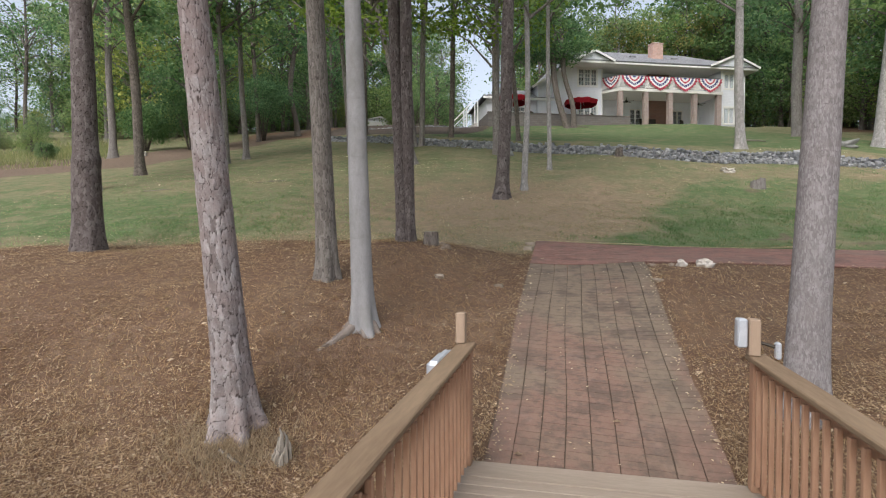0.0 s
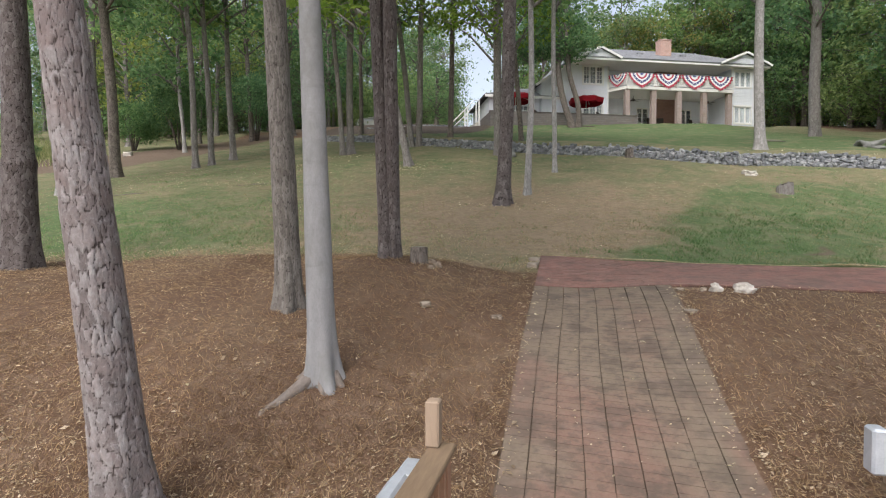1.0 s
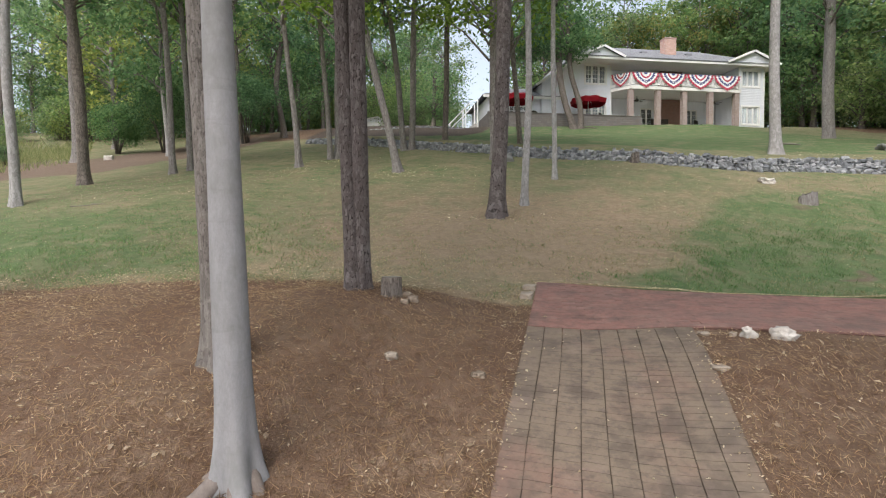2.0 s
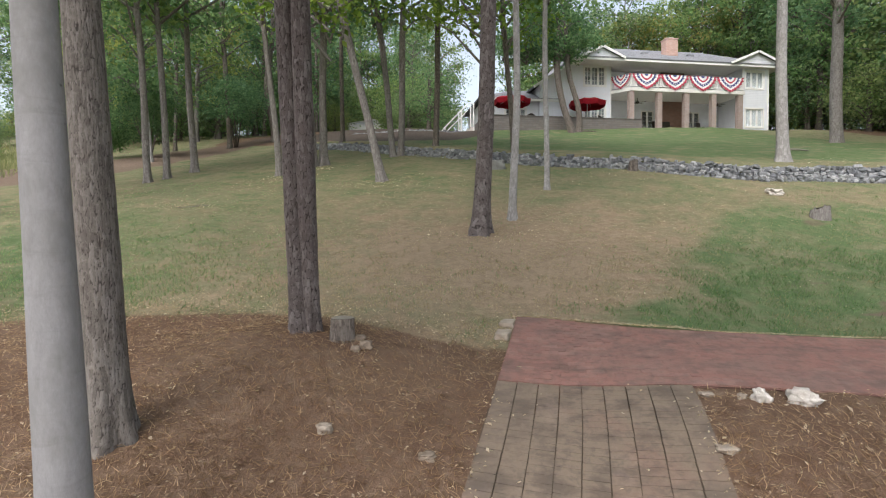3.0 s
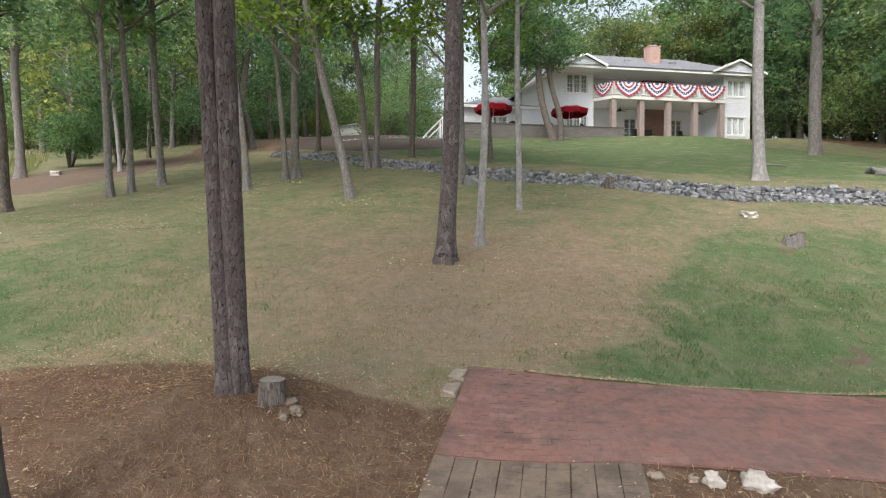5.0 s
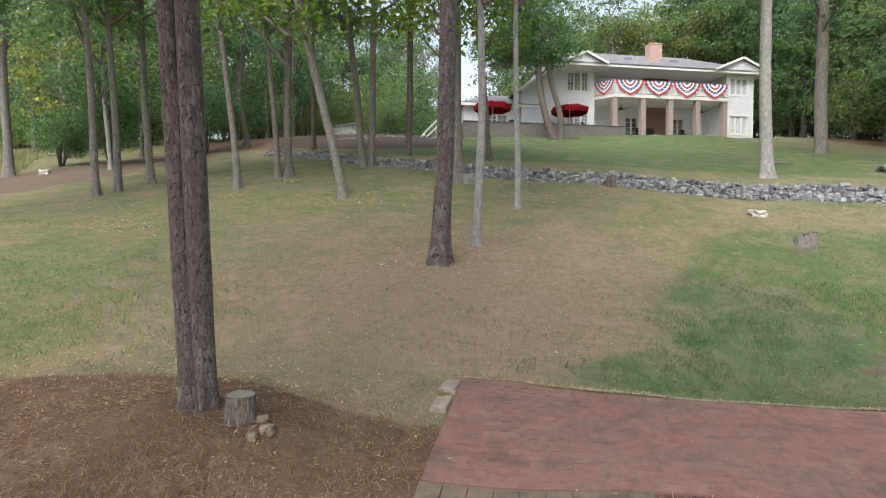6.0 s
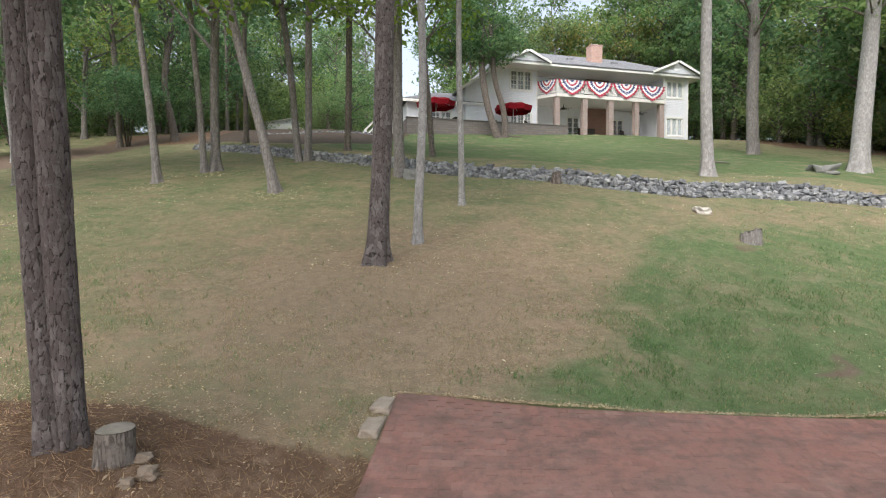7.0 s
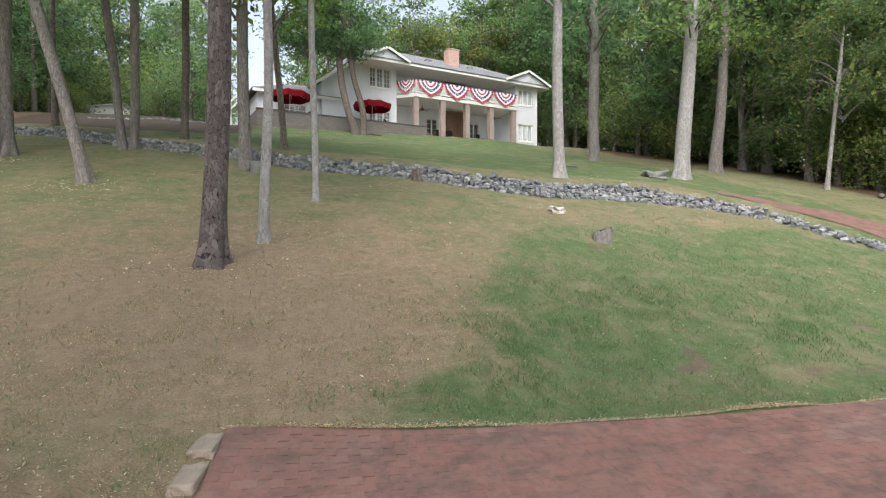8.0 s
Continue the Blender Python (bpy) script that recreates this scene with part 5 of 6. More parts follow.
def house_window(house, u0, u1, z0, z1, at, sashes=3, rows=4, cols=2, drawn=False):
    """A row of tall white sashes with glazing bars and glass."""
    w = Shape()
    t = 0.07
    w.box((u0 - 0.1, at - 0.04, z0 - 0.12), (u1 + 0.1, at - 0.002, z0), bevel=0.006)
    w.box((u0 - 0.1, at - 0.04, z1), (u1 + 0.1, at - 0.002, z1 + 0.12), bevel=0.006)
    for u in (u0 - 0.1, u1):
        w.box((u, at - 0.04, z0), (u + 0.1, at - 0.002, z1), bevel=0.006)
    win = part("window", w, WHITE, house)
    step = (u1 - u0) / sashes
    for k in range(sashes):
        a, b = u0 + k * step + 0.01, u0 + (k + 1) * step - 0.01
        f = Shape()
        for u in (a, b - t):
            f.box((u, at + 0.02, z0 + 0.003), (u + t, at + 0.07, z1 - 0.003), bevel=0.005)
        for z in (z0 + 0.003, z1 - t):
            f.box((a + t, at + 0.022, z), (b - t, at + 0.068, z + t - 0.003), bevel=0.005)
        for i in range(1, cols):
            u = a + t + (b - a - 2 * t) * i / cols
            f.box((u - 0.014, at + 0.025, z0 + t), (u + 0.014, at + 0.05, z1 - t))
        for j in range(1, rows):
            z = z0 + t + (z1 - z0 - 2 * t) * j / rows
            f.box((a + t, at + 0.027, z - 0.014), (b - t, at + 0.049, z + 0.014))
        part("sash", f, WHITE, win)
        g = part("pane", Shape().box((a + t * 0.8, at + 0.052, z0 + t * 0.8), (b - t * 0.8, at + 0.058, z1 - t * 0.8)), GLASS, win)
        g.visible_shadow = False
        if drawn:
            c = Shape()
            n = 8
            v = [(a + t * 0.5 + (b - a - t) * i / n, at + 0.1 + 0.012 * (i % 2), z) for z in (z0 + 0.02, z1 - 0.02) for i in range(n + 1)]
            c.add(v, [(i, i + 1, n + 2 + i, n + 1 + i) for i in range(n)])
            part("curtain", c, FLAG_WHITE, win, "pale drawn curtain")


def slab_shape(quads, thick):
    """Sloping sheets with thickness, each given by its corners."""
    s = Shape()
    for q in quads:
        q = np.array(q, float)
        n = np.cross(q[1] - q[0], q[2] - q[0])
        n = n / np.linalg.norm(n) * thick
        if n[2] < 0:
            n = -n
        k = len(q)
        s.add(np.concatenate([q, q + n]), [tuple(range(k)), tuple(range(k, 2 * k))] + [(i, (i + 1) % k, k + (i + 1) % k, k + i) for i in range(k)])
    return s


def build_house():
    house = thing("house", "white two-storey sided house with brick chimney, porch and balcony", "house", HOUSE)
    low, eave = -1.2, 4.93
    # left wing, with its lower slope to the side
    wl = [(-2.46, -0.76, 3.42, 4.86), (-2.46, -0.76, 0.55, 1.72)]
    part("wall", wall_shape(-3.5, -0.3, 0, 0.0, 0.2, low, eave, wl), SIDING, house)
    s = Shape()
    v = [(-6.0, 0, low), (-3.5, 0, low), (-3.5, 0, 4.93), (-6.0, 0, 3.35)]
    s.add(v + [(x, y + 0.2, z) for x, y, z in v], [(0, 1, 2, 3), (4, 5, 6, 7), (0, 1, 5, 4), (1, 2, 6, 5), (2, 3, 7, 6), (3, 0, 4, 7)])
    part("wall", s, SIDING, house)
    part("wall", wall_shape(0.203, 10.5, 1, -0.3, -0.2, low, eave), SIDING, house)
    part("wall", wall_shape(0.203, 10.5, 1, -6.0, 0.2, low, 3.3), SIDING, house)
    house_window(house, -2.46, -0.76, 3.42, 4.86, 0.0)
    house_window(house, -2.46, -0.76, 0.55, 1.72, 0.0)
    # right wing
    wr = [(10.45, 11.98, 3.4, 4.68), (10.45, 11.98, 0.38, 1.76)]
    part("wall", wall_shape(10.2, 12.45, 0, -1.0, 0.2, low, eave, wr), SIDING, house)
    part("wall", wall_shape(-0.797, 10.5, 1, 10.2, 0.2, low, eave), SIDING, house)
    part("wall", wall_shape(-0.797, 10.5, 1, 12.45, -0.2, low, eave), SIDING, house)
    house_window(house, 10.45, 11.98, 3.4, 4.68, -1.0, 3, 1, 1, True)
    house_window(house, 10.45, 11.98, 0.38, 1.76, -1.0, 3, 1, 1, True)
    for x in (-0.36, 12.38, 10.14):
        at = 0.0 if x < 1 else -1.0
        part("corner_board", Shape().box((x, at - 0.025, low), (x + 0.1, at - 0.003, eave - 0.02), bevel=0.004), WHITE, house)
    # porch and balcony between the wings
    doors = [(3.3, 4.4, 0.02, 2.1), (7.45, 8.5, 0.02, 2.1)]
    part("wall", wall_shape(-0.3, 10.2, 0, 2.0, 0.2, low, 2.8, doors), SIDING, house)
    part("wall", wall_shape(-0.3, 10.2, 0, 1.2, 0.2, 3.053, eave), SIDING, house)
    part("wall", wall_shape(-6.0, 12.45, 0, 10.5, 0.2, low, 4.6), SIDING, house)
    part("floor_slab", Shape().box((-0.3, -1.3, -0.9), (10.19, 1.99, 0), bevel=0.01), CONCRETE, house, "pale concrete porch floor")
    part("floor_slab", Shape().box((-5.8, 2.81, 2.82), (12.2, 10.4, 3.0)), INSIDE, house)
    for u0, u1 in ((3.3, 4.4), (7.45, 8.5)):
        d = Shape()
        for u in (u0, u1 - 0.09, (u0 + u1) / 2 - 0.07):
            d.box((u, 2.03, 0.03), (u + (0.14 if u not in (u0, u1 - 0.09) else 0.09), 2.09, 2.09), bevel=0.004)
        for z in (0.03, 1.99):
            d.box((u0 + 0.09, 2.035, z), (u1 - 0.09, 2.085, z + 0.1))
        for z in np.linspace(0.45, 1.65, 4):
            d.box((u0 + 0.09, 2.04, z - 0.012), (u1 - 0.09, 2.08, z + 0.012))
        door = part("french_door", d, WHITE, house, "white glazed double door")
        part("pane", Shape().box((u0 + 0.08, 2.055, 0.1), (u1 - 0.08, 2.062, 2.0)), GLASS, door).visible_shadow = False
    part("hearth_wall", Shape().box((4.75, 1.6, 0.003), (6.9, 1.997, 2.79), bevel=0.01), HEARTH_BRICK, house, "brown brick chimney breast")
    part("hearth_wall", Shape().box((4.4, 0.85, 3.06), (6.4, 1.197, 4.9), bevel=0.01), HEARTH_BRICK, house, "brown brick chimney breast above the balcony")
    for u in (0.85, 3.14, 5.38, 7.65, 9.92):
        part("column", Shape().box((u - 0.2, -1.2, -0.003), (u + 0.2, -0.8, 2.79), bevel=0.012), COLUMN_BRICK, house, "pinkish brick porch column")
    s = Shape()
    deck = [(-0.3, 0.0), (0.72, -1.28), (10.19, -1.28), (10.19, 1.99), (-0.3, 1.99)]
    s.add([(x, y, 2.8) for x, y in deck] + [(x, y, 3.05) for x, y in deck], [tuple(range(5)), tuple(range(5, 10))] + [(i, (i + 1) % 5, 5 + (i + 1) % 5, 5 + i) for i in range(5)])
    balcony = part("balcony", s, SOFFIT, house, "white balcony floor with angled end")
    runs = (((-0.28, -0.03), (0.76, -1.22)), ((0.76, -1.22), (10.17, -1.22)))
    for (x0, y0), (x1, y1) in runs:
        long, ang = math.hypot(x1 - x0, y1 - y0), math.degrees(math.atan2(y1 - y0, x1 - x0))
        m = pose(x0, y0, 0, 0, 0, ang)
        part("handrail", Shape().box((0, -0.03, 4.0), (long, 0.03, 4.07), m, 0.006), WHITE, balcony)
        part("foot_rail", Shape().box((0, -0.02, 3.13), (long, 0.02, 3.19), m, 0.006), WHITE, balcony)
        n = int(long / 0.1)
        pk = Shape().box((-0.028, -0.02, 3.19), (0.028, 0.02, 4.0)).mesh("picket", WHITE)
        for k in range(n):
            ob = new("picket", pk)
            ob.parent, ob.matrix_basis = balcony, m @ pose((k + 0.5) * long / n, 0, 0)
    # soffit, fascia and roofs
    part("soffit", Shape().box((-3.9, -1.5, 4.94), (13.3, 2.6, 5.0)), SOFFIT, house)
    part("fascia", Shape().box((-3.9, -1.56, 4.9), (13.34, -1.503, 5.1), bevel=0.006), WHITE, house, "white eaves board")
    part("fascia", Shape().box((13.303, -1.5, 4.9), (13.36, 11.0, 5.1), bevel=0.006), WHITE, house, "white eaves board")
    e, r = 5.05, 8.0
    roof = slab_shape([[(-3.9, -1.58, e), (13.38, -1.58, e), (10.4, 5.0, r), (-1.2, 5.0, r)],
                       [(13.38, -1.58, e), (13.38, 11.4, e), (10.4, 5.0, r)],
                       [(13.38, 11.4, e), (-3.9, 11.4, e), (-1.2, 5.0, r), (10.4, 5.0, r)],
                       [(-3.9, 11.4, e), (-3.9, -1.58, e), (-1.2, 5.0, r)]], 0.1)
    part("roof", roof, SHINGLE, house, "dark grey shingle hip roof")
    part("roof", slab_shape([[(-3.6, -0.35, 5.02), (-3.6, 10.8, 5.02), (-6.5, 10.8, 3.1), (-6.5, -0.35, 3.1)]], 0.1), SHINGLE, house, "lower side roof")
    part("fascia", slab_shape([[(-3.6, -0.42, 4.9), (-3.6, -0.36, 4.9), (-6.55, -0.36, 2.95), (-6.55, -0.42, 2.95)]], 0.2), WHITE, house, "white raking board")
    for u0, u1, peak in ((-3.4, -0.05, 5.84), (8.72, 13.25, 6.03)):
        mid = (u0 + u1) / 2
        g = Shape()
        v = [(u0 + 0.1, -1.6, 5.08), (u1 - 0.1, -1.6, 5.08), (mid, -1.6, peak - 0.06)]
        g.add(v + [(x, y + 0.1, z) for x, y, z in v], [(0, 1, 2), (3, 4, 5), (0, 1, 4, 3), (1, 2, 5, 4), (2, 0, 3, 5)])
        part("gable", g, SIDING, house, "white sided gable end")
        back = -1.58 + (peak - 5.05) / (2.95 / 6.58)
        part("gable_roof", slab_shape([[(u0, -1.78, 5.06), (mid, -1.78, peak), (mid, back + 0.2, peak), (u0, -1.4, 5.06)], [(u1, -1.78, 5.06), (mid, -1.78, peak), (mid, back + 0.2, peak), (u1, -1.4, 5.06)]], 0.07), SHINGLE, house)
        part("rake_board", slab_shape([[(u0 - 0.05, -1.84, 4.97), (mid, -1.84, peak - 0.08), (mid, -1.79, peak - 0.08), (u0 - 0.05, -1.79, 4.97)], [(u1 + 0.05, -1.84, 4.97), (mid, -1.84, peak - 0.08), (mid, -1.79, peak - 0.08), (u1 + 0.05, -1.79, 4.97)]], 0.17), WHITE, house, "white raking trim")
    chimney = part("chimney", Shape().box((5.08, 1.3, 5.9), (6.1, 2.1, 7.78), bevel=0.015), CHIMNEY_BRICK, house, "salmon brick chimney")
    part("chimney_cap", Shape().box((5.04, 1.26, 7.783), (6.14, 2.14, 7.88), bevel=0.02), CHIMNEY_BRICK, chimney)
    part("flue", Shape().box((5.4, 1.5, 7.883), (5.8, 1.9, 8.0), bevel=0.02), CONCRETE, chimney)
    for u in (3.0, 7.0):
        part("roof_vent", Shape().box((u, 1.35, 6.4), (u + 0.55, 1.75, 6.66), bevel=0.02), SHINGLE, house)
    # one-storey wing
    part("wall", wall_shape(-10.3, -6.02, 0, 0.4, 0.2, low, 2.15, [(-8.6, -7.0, 0.75, 1.55)]), SIDING, house)
    part("wall", wall_shape(0.603, 6.5, 1, -10.3, 0.2, low, 2.15), SIDING, house)
    part("wall", wall_shape(-10.3, -6.02, 0, 6.5, 0.2, low, 2.15), SIDING, house)
    house_window(house, -8.6, -7.0, 0.75, 1.55, 0.4, 2, 2, 2)
    part("roof", slab_shape([[(-10.7, -0.05, 2.2), (-4.2, -0.05, 2.2), (-4.9, 2.9, 3.55), (-7.4, 3.4, 3.6)],
                             [(-10.7, 6.9, 2.2), (-10.7, -0.05, 2.2), (-7.4, 3.4, 3.6)],
                             [(-10.7, 6.9, 2.2), (-5.8, 6.9, 2.2), (-4.9, 2.9, 3.55), (-7.4, 3.4, 3.6)]], 0.09), SHINGLE, house, "grey shingle roof of the low wing")
    part("fascia", Shape().box((-10.72, -0.12, 2.02), (-4.2, -0.06, 2.22), bevel=0.005), WHITE, house, "white gutter board")
    part("awning_wall", Shape().box((-6.02, -0.02, 2.21), (-4.2, 0.39, 2.3)), WHITE, house)

    # terrace and steps
    terrace = thing("terrace", "paved terrace held by a low grey block wall before the house", "terrace", HOUSE, kind="structure")
    part("block_wall", Shape().box((-11.0, -3.0, -1.6), (0.75, -2.75, 0.22), bevel=0.01), TERRACE_BLOCK, terrace)
    part("block_wall", Shape().box((0.5, -2.747, -1.6), (0.75, -1.32, 0.22), bevel=0.01), TERRACE_BLOCK, terrace)
    part("block_wall", Shape().box((-11.0, -2.747, -1.6), (-10.75, 0.35, 0.22), bevel=0.01), TERRACE_BLOCK, terrace)
    part("coping", Shape().box((-11.05, -3.05, 0.223), (0.8, -2.7, 0.28), bevel=0.01), TERRACE_BLOCK, terrace)
    part("paving", Shape().box((-10.74, -2.74, -0.3), (0.49, -0.03, -0.06)), CONCRETE, terrace)
    steps = thing("garden_stair", "white-railed outdoor stair going down beside the low wing", "stair", HOUSE)
    for k in range(9):
        part("step", Shape().box((-11.3 - 0.27 * k, 0.6, -1.6), (-11.02 - 0.27 * k, 1.8, 0.1 - 0.18 * k), bevel=0.008), CONCRETE, steps)
    for y in (0.62, 1.76):
        part("handrail", Shape().tube([(-11.0, y, 1.9), (-11.5, y, 1.85), (-13.4, y, -0.1)], [0.032, 0.032, 0.032], 8), WHITE, steps)
        part("handrail", Shape().tube([(-11.5, y, 1.35), (-13.3, y, -0.45)], [0.025, 0.025], 8), WHITE, steps)
        for x, z in ((-11.05, 1.88), (-12.0, 1.3), (-13.25, 0.05)):
            part("post", Shape().box((x - 0.05, y - 0.05, z - 2.1), (x + 0.05, y + 0.05, z), bevel=0.006), WHITE, steps)


build_house()


def build_bunting():
    """Pleated half-round flag swags along the balcony rail."""
    bands = (("blue_heart", 0.0, 0.14, FLAG_BLUE), ("inner_band", 0.14, 0.3, FLAG_WHITE), ("red_band", 0.3, 0.42, FLAG_RED), ("pale_band", 0.42, 0.54, FLAG_WHITE),
             ("blue_band", 0.54, 0.7, FLAG_BLUE), ("white_band", 0.7, 0.84, FLAG_WHITE), ("red_edge", 0.84, 1.0, FLAG_RED))

    def swag(m, half, drop):
        ob = thing("bunting_swag", "pleated red, white and blue half-round bunting on the balcony rail", "bunting", m, group="bunting on the balcony")
        for name, r0, r1, material in bands:
            n, v, f = 60, [], []
            for r in (r0, (r0 + r1) / 2, r1):
                for k in range(n + 1):
                    a = math.pi * k / n
                    ripple = 0.035 * r * math.cos(a * 26)
                    sag = 1 + (0.04 * math.cos(a * 26) if r > 0.99 else 0)
                    v.append((-half * r * math.copysign(abs(math.cos(a)) ** (1.0 + 0.7 * r), math.cos(a)) * sag, -0.04 - ripple - 0.05 * r * math.sin(a), -drop * r * math.sin(a) * sag - 0.08 * (1 - abs(math.cos(a))) * r))
            for i in range(2):
                for k in range(n):
                    f.append((i * (n + 1) + k, i * (n + 1) + k + 1, (i + 1) * (n + 1) + k + 1, (i + 1) * (n + 1) + k))
            part(name, Shape().add(v, f), material, ob, smooth=True)
        for k in range(9):
            a = math.pi * (k + 0.5) / 9
            x, z = -half * 0.62 * math.copysign(abs(math.cos(a)) ** 1.43, math.cos(a)), -drop * 0.62 * math.sin(a) - 0.05
            p = [(x + 0.06 * (1 if j % 2 == 0 else 0.42) * math.sin(j * math.pi / 5), -0.115, z + 0.06 * (1 if j % 2 == 0 else 0.42) * math.cos(j * math.pi / 5)) for j in range(10)]
            part("star", Shape().add(p + [(x, -0.125, z)], [(j, (j + 1) % 10, 10) for j in range(10)]), FLAG_WHITE, ob)
        return ob

    for k in range(4):
        swag(HOUSE @ pose(1.96 + 2.32 * k, -1.27, 4.08), 1.14, 1.1)
    swag(HOUSE @ pose(0.22, -0.68, 4.08, 0, 0, -49), 0.77, 0.98)


build_bunting()


def umbrella(u, v, turn, label):
    m = HOUSE @ pose(u, v, -0.06, 0, 0, turn)
    ob = thing("patio_umbrella", label, "umbrella", m, group="terrace umbrellas")
    part("pole", Shape().tube([(0, 0, 0.08), (0, 0, 1.99)], [0.025, 0.022], 10), WHITE, ob, "white pole")
    part("base", Shape().tube([(0, 0, 0.0), (0, 0, 0.08)], [0.26, 0.22], 20), DARK_METAL, ob)
    n, v, f = 32, [], []
    for r, z in ((0.02, 2.0), (0.5, 1.95), (1.0, 1.86), (1.38, 1.72), (1.31, 1.38)):
        for k in range(n):
            a = 2 * math.pi * k / n
            c = math.cos(math.pi / 8) / math.cos((a % (math.pi / 4)) - math.pi / 8)
            dip = 0.05 * math.sin((a % (math.pi / 4)) * 4) * r
            v.append((r * c * math.cos(a), r * c * math.sin(a), z - dip + (0.02 * math.sin(k * 4.7) if z < 1.7 else 0)))
    for i in range(4):
        for k in range(n):
            f.append((i * n + k, i * n + (k + 1) % n, (i + 1) * n + (k + 1) % n, (i + 1) * n + k))
    f.append(tuple(range(n)))
    canopy = part("canopy", Shape().add(v, f), RED_CLOTH, ob, "red octagonal canopy with a straight valance")
    mod = canopy.modifiers.new("cloth", "SOLIDIFY")
    mod.thickness = 0.01
    for k in range(8):
        a = math.pi / 4 * k
        part("rib", Shape().tube([(0.02 * math.cos(a), 0.02 * math.sin(a), 1.97), (1.3 * math.cos(a), 1.3 * math.sin(a), 1.66)], [0.01, 0.008], 5), WHITE, ob)
    part("finial", Shape().tube([(0, 0, 2.0), (0, 0, 2.06)], [0.03, 0.012], 8), WHITE, ob)


umbrella(-2.95, -1.75, 10, "open red patio umbrella on the terrace")
umbrella(-8.7, -1.75, 25, "open red patio umbrella on the terrace beside the low wing")


def ceiling_fan(u, v):
    ob = thing("ceiling_fan", "dark ceiling fan under the balcony, at rest", "ceiling fan", HOUSE @ pose(u, v, 2.8, 0, 0, 20))
    part("rod", Shape().tube([(0, 0, 0), (0, 0, -0.3)], [0.02, 0.02], 8), DARK_METAL, ob)
    part("motor", Shape().tube([(0, 0, -0.28), (0, 0, -0.33), (0, 0, -0.42), (0, 0, -0.47)], [0.06, 0.14, 0.14, 0.06], 14), DARK_METAL, ob)
    for k in range(5):
        part("blade", Shape().box((0.13, -0.07, -0.4), (0.68, 0.07, -0.385), pose(0, 0, 0, 8, 0, 72 * k), 0.004), DARK_METAL, ob)


ceiling_fan(2.35, 0.8)
ceiling_fan(9.2, 0.8)


def porch_chair(u, v, turn):
    ob = thing("porch_chair", "dark high-backed porch chair beside the brick hearth", "chair", HOUSE @ pose(u, v, 0.0, 0, 0, turn), group="porch chairs")
    for x in (-0.25, 0.25):
        for y in (-0.25, 0.25):
            part("leg", Shape().box((x - 0.025, y - 0.025, 0), (x + 0.025, y + 0.025, 0.4), bevel=0.004), DARK_METAL, ob)
    part("seat", Shape().box((-0.3, -0.3, 0.4), (0.3, 0.3, 0.46), bevel=0.012), DARK_METAL, ob)
    part("backrest", Shape().box((-0.3, 0.25, 0.47), (0.3, 0.3, 1.15), pose(0, 0, 0, -6, 0, 0), 0.02), DARK_METAL, ob)
    for x in (-0.3, 0.26):
        part("armrest", Shape().box((x, -0.28, 0.62), (x + 0.05, 0.25, 0.66), bevel=0.01), DARK_METAL, ob)


porch_chair(4.3, 1.1, 10)
porch_chair(5.1, 1.1, -15)
porch_chair(8.3, 1.2, 30)

lamp = thing("wall_lantern", "small dark wall lantern on the porch wall", "wall lamp", HOUSE @ pose(0.35, 2.0, 1.75))
part("backplate", Shape().box((-0.06, -0.03, -0.12), (0.06, -0.002, 0.12), bevel=0.01), DARK_METAL, lamp)
part("lantern", Shape().tube([(0, -0.12, -0.2), (0, -0.12, -0.16), (0, -0.12, 0.08), (0, -0.12, 0.16)], [0.05, 0.09, 0.11, 0.02], 8), DARK_METAL, lamp)
part("arm", Shape().tube([(0, -0.03, 0.1), (0, -0.12, 0.17)], [0.012, 0.012], 6), DARK_METAL, lamp)


def terrace_chair(u, turn):
    ob = thing("terrace_chair", "dark round-backed chair behind the terrace wall", "chair", HOUSE @ pose(u, -1.5, -0.06, 0, 0, turn), group="terrace chairs")
    for k in range(4):
        a = math.pi / 4 + math.pi / 2 * k
        part("leg", Shape().tube([(0.28 * math.cos(a), 0.28 * math.sin(a), 0), (0.22 * math.cos(a), 0.22 * math.sin(a), 0.42)], [0.02, 0.02], 6), DARK_METAL, ob)
    part("seat", Shape().tube([(0, 0, 0.42), (0, 0, 0.48)], [0.32, 0.32], 18), DARK_METAL, ob)
    s = Shape()
    v, f = [], []
    for k in range(13):
        a = math.pi * k / 12
        h = 0.5 + 0.42 * math.sin(a)
        for r in (0.3, 0.34):
            v += [(r * math.cos(a), r * math.sin(a), 0.48), (r * 1.1 * math.cos(a), r * 1.1 * math.sin(a), h)]
    for k in range(12):
        i = 4 * k
        f += [(i, i + 4, i + 5, i + 1), (i + 2, i + 3, i + 7, i + 6), (i + 1, i + 5, i + 7, i + 3)]
    part("backrest", s.add(v, f), DARK_METAL, ob)


terrace_chair(-4.3, 0)
terrace_chair(-1.6, 40)
terrace_chair(-7.2, -20)

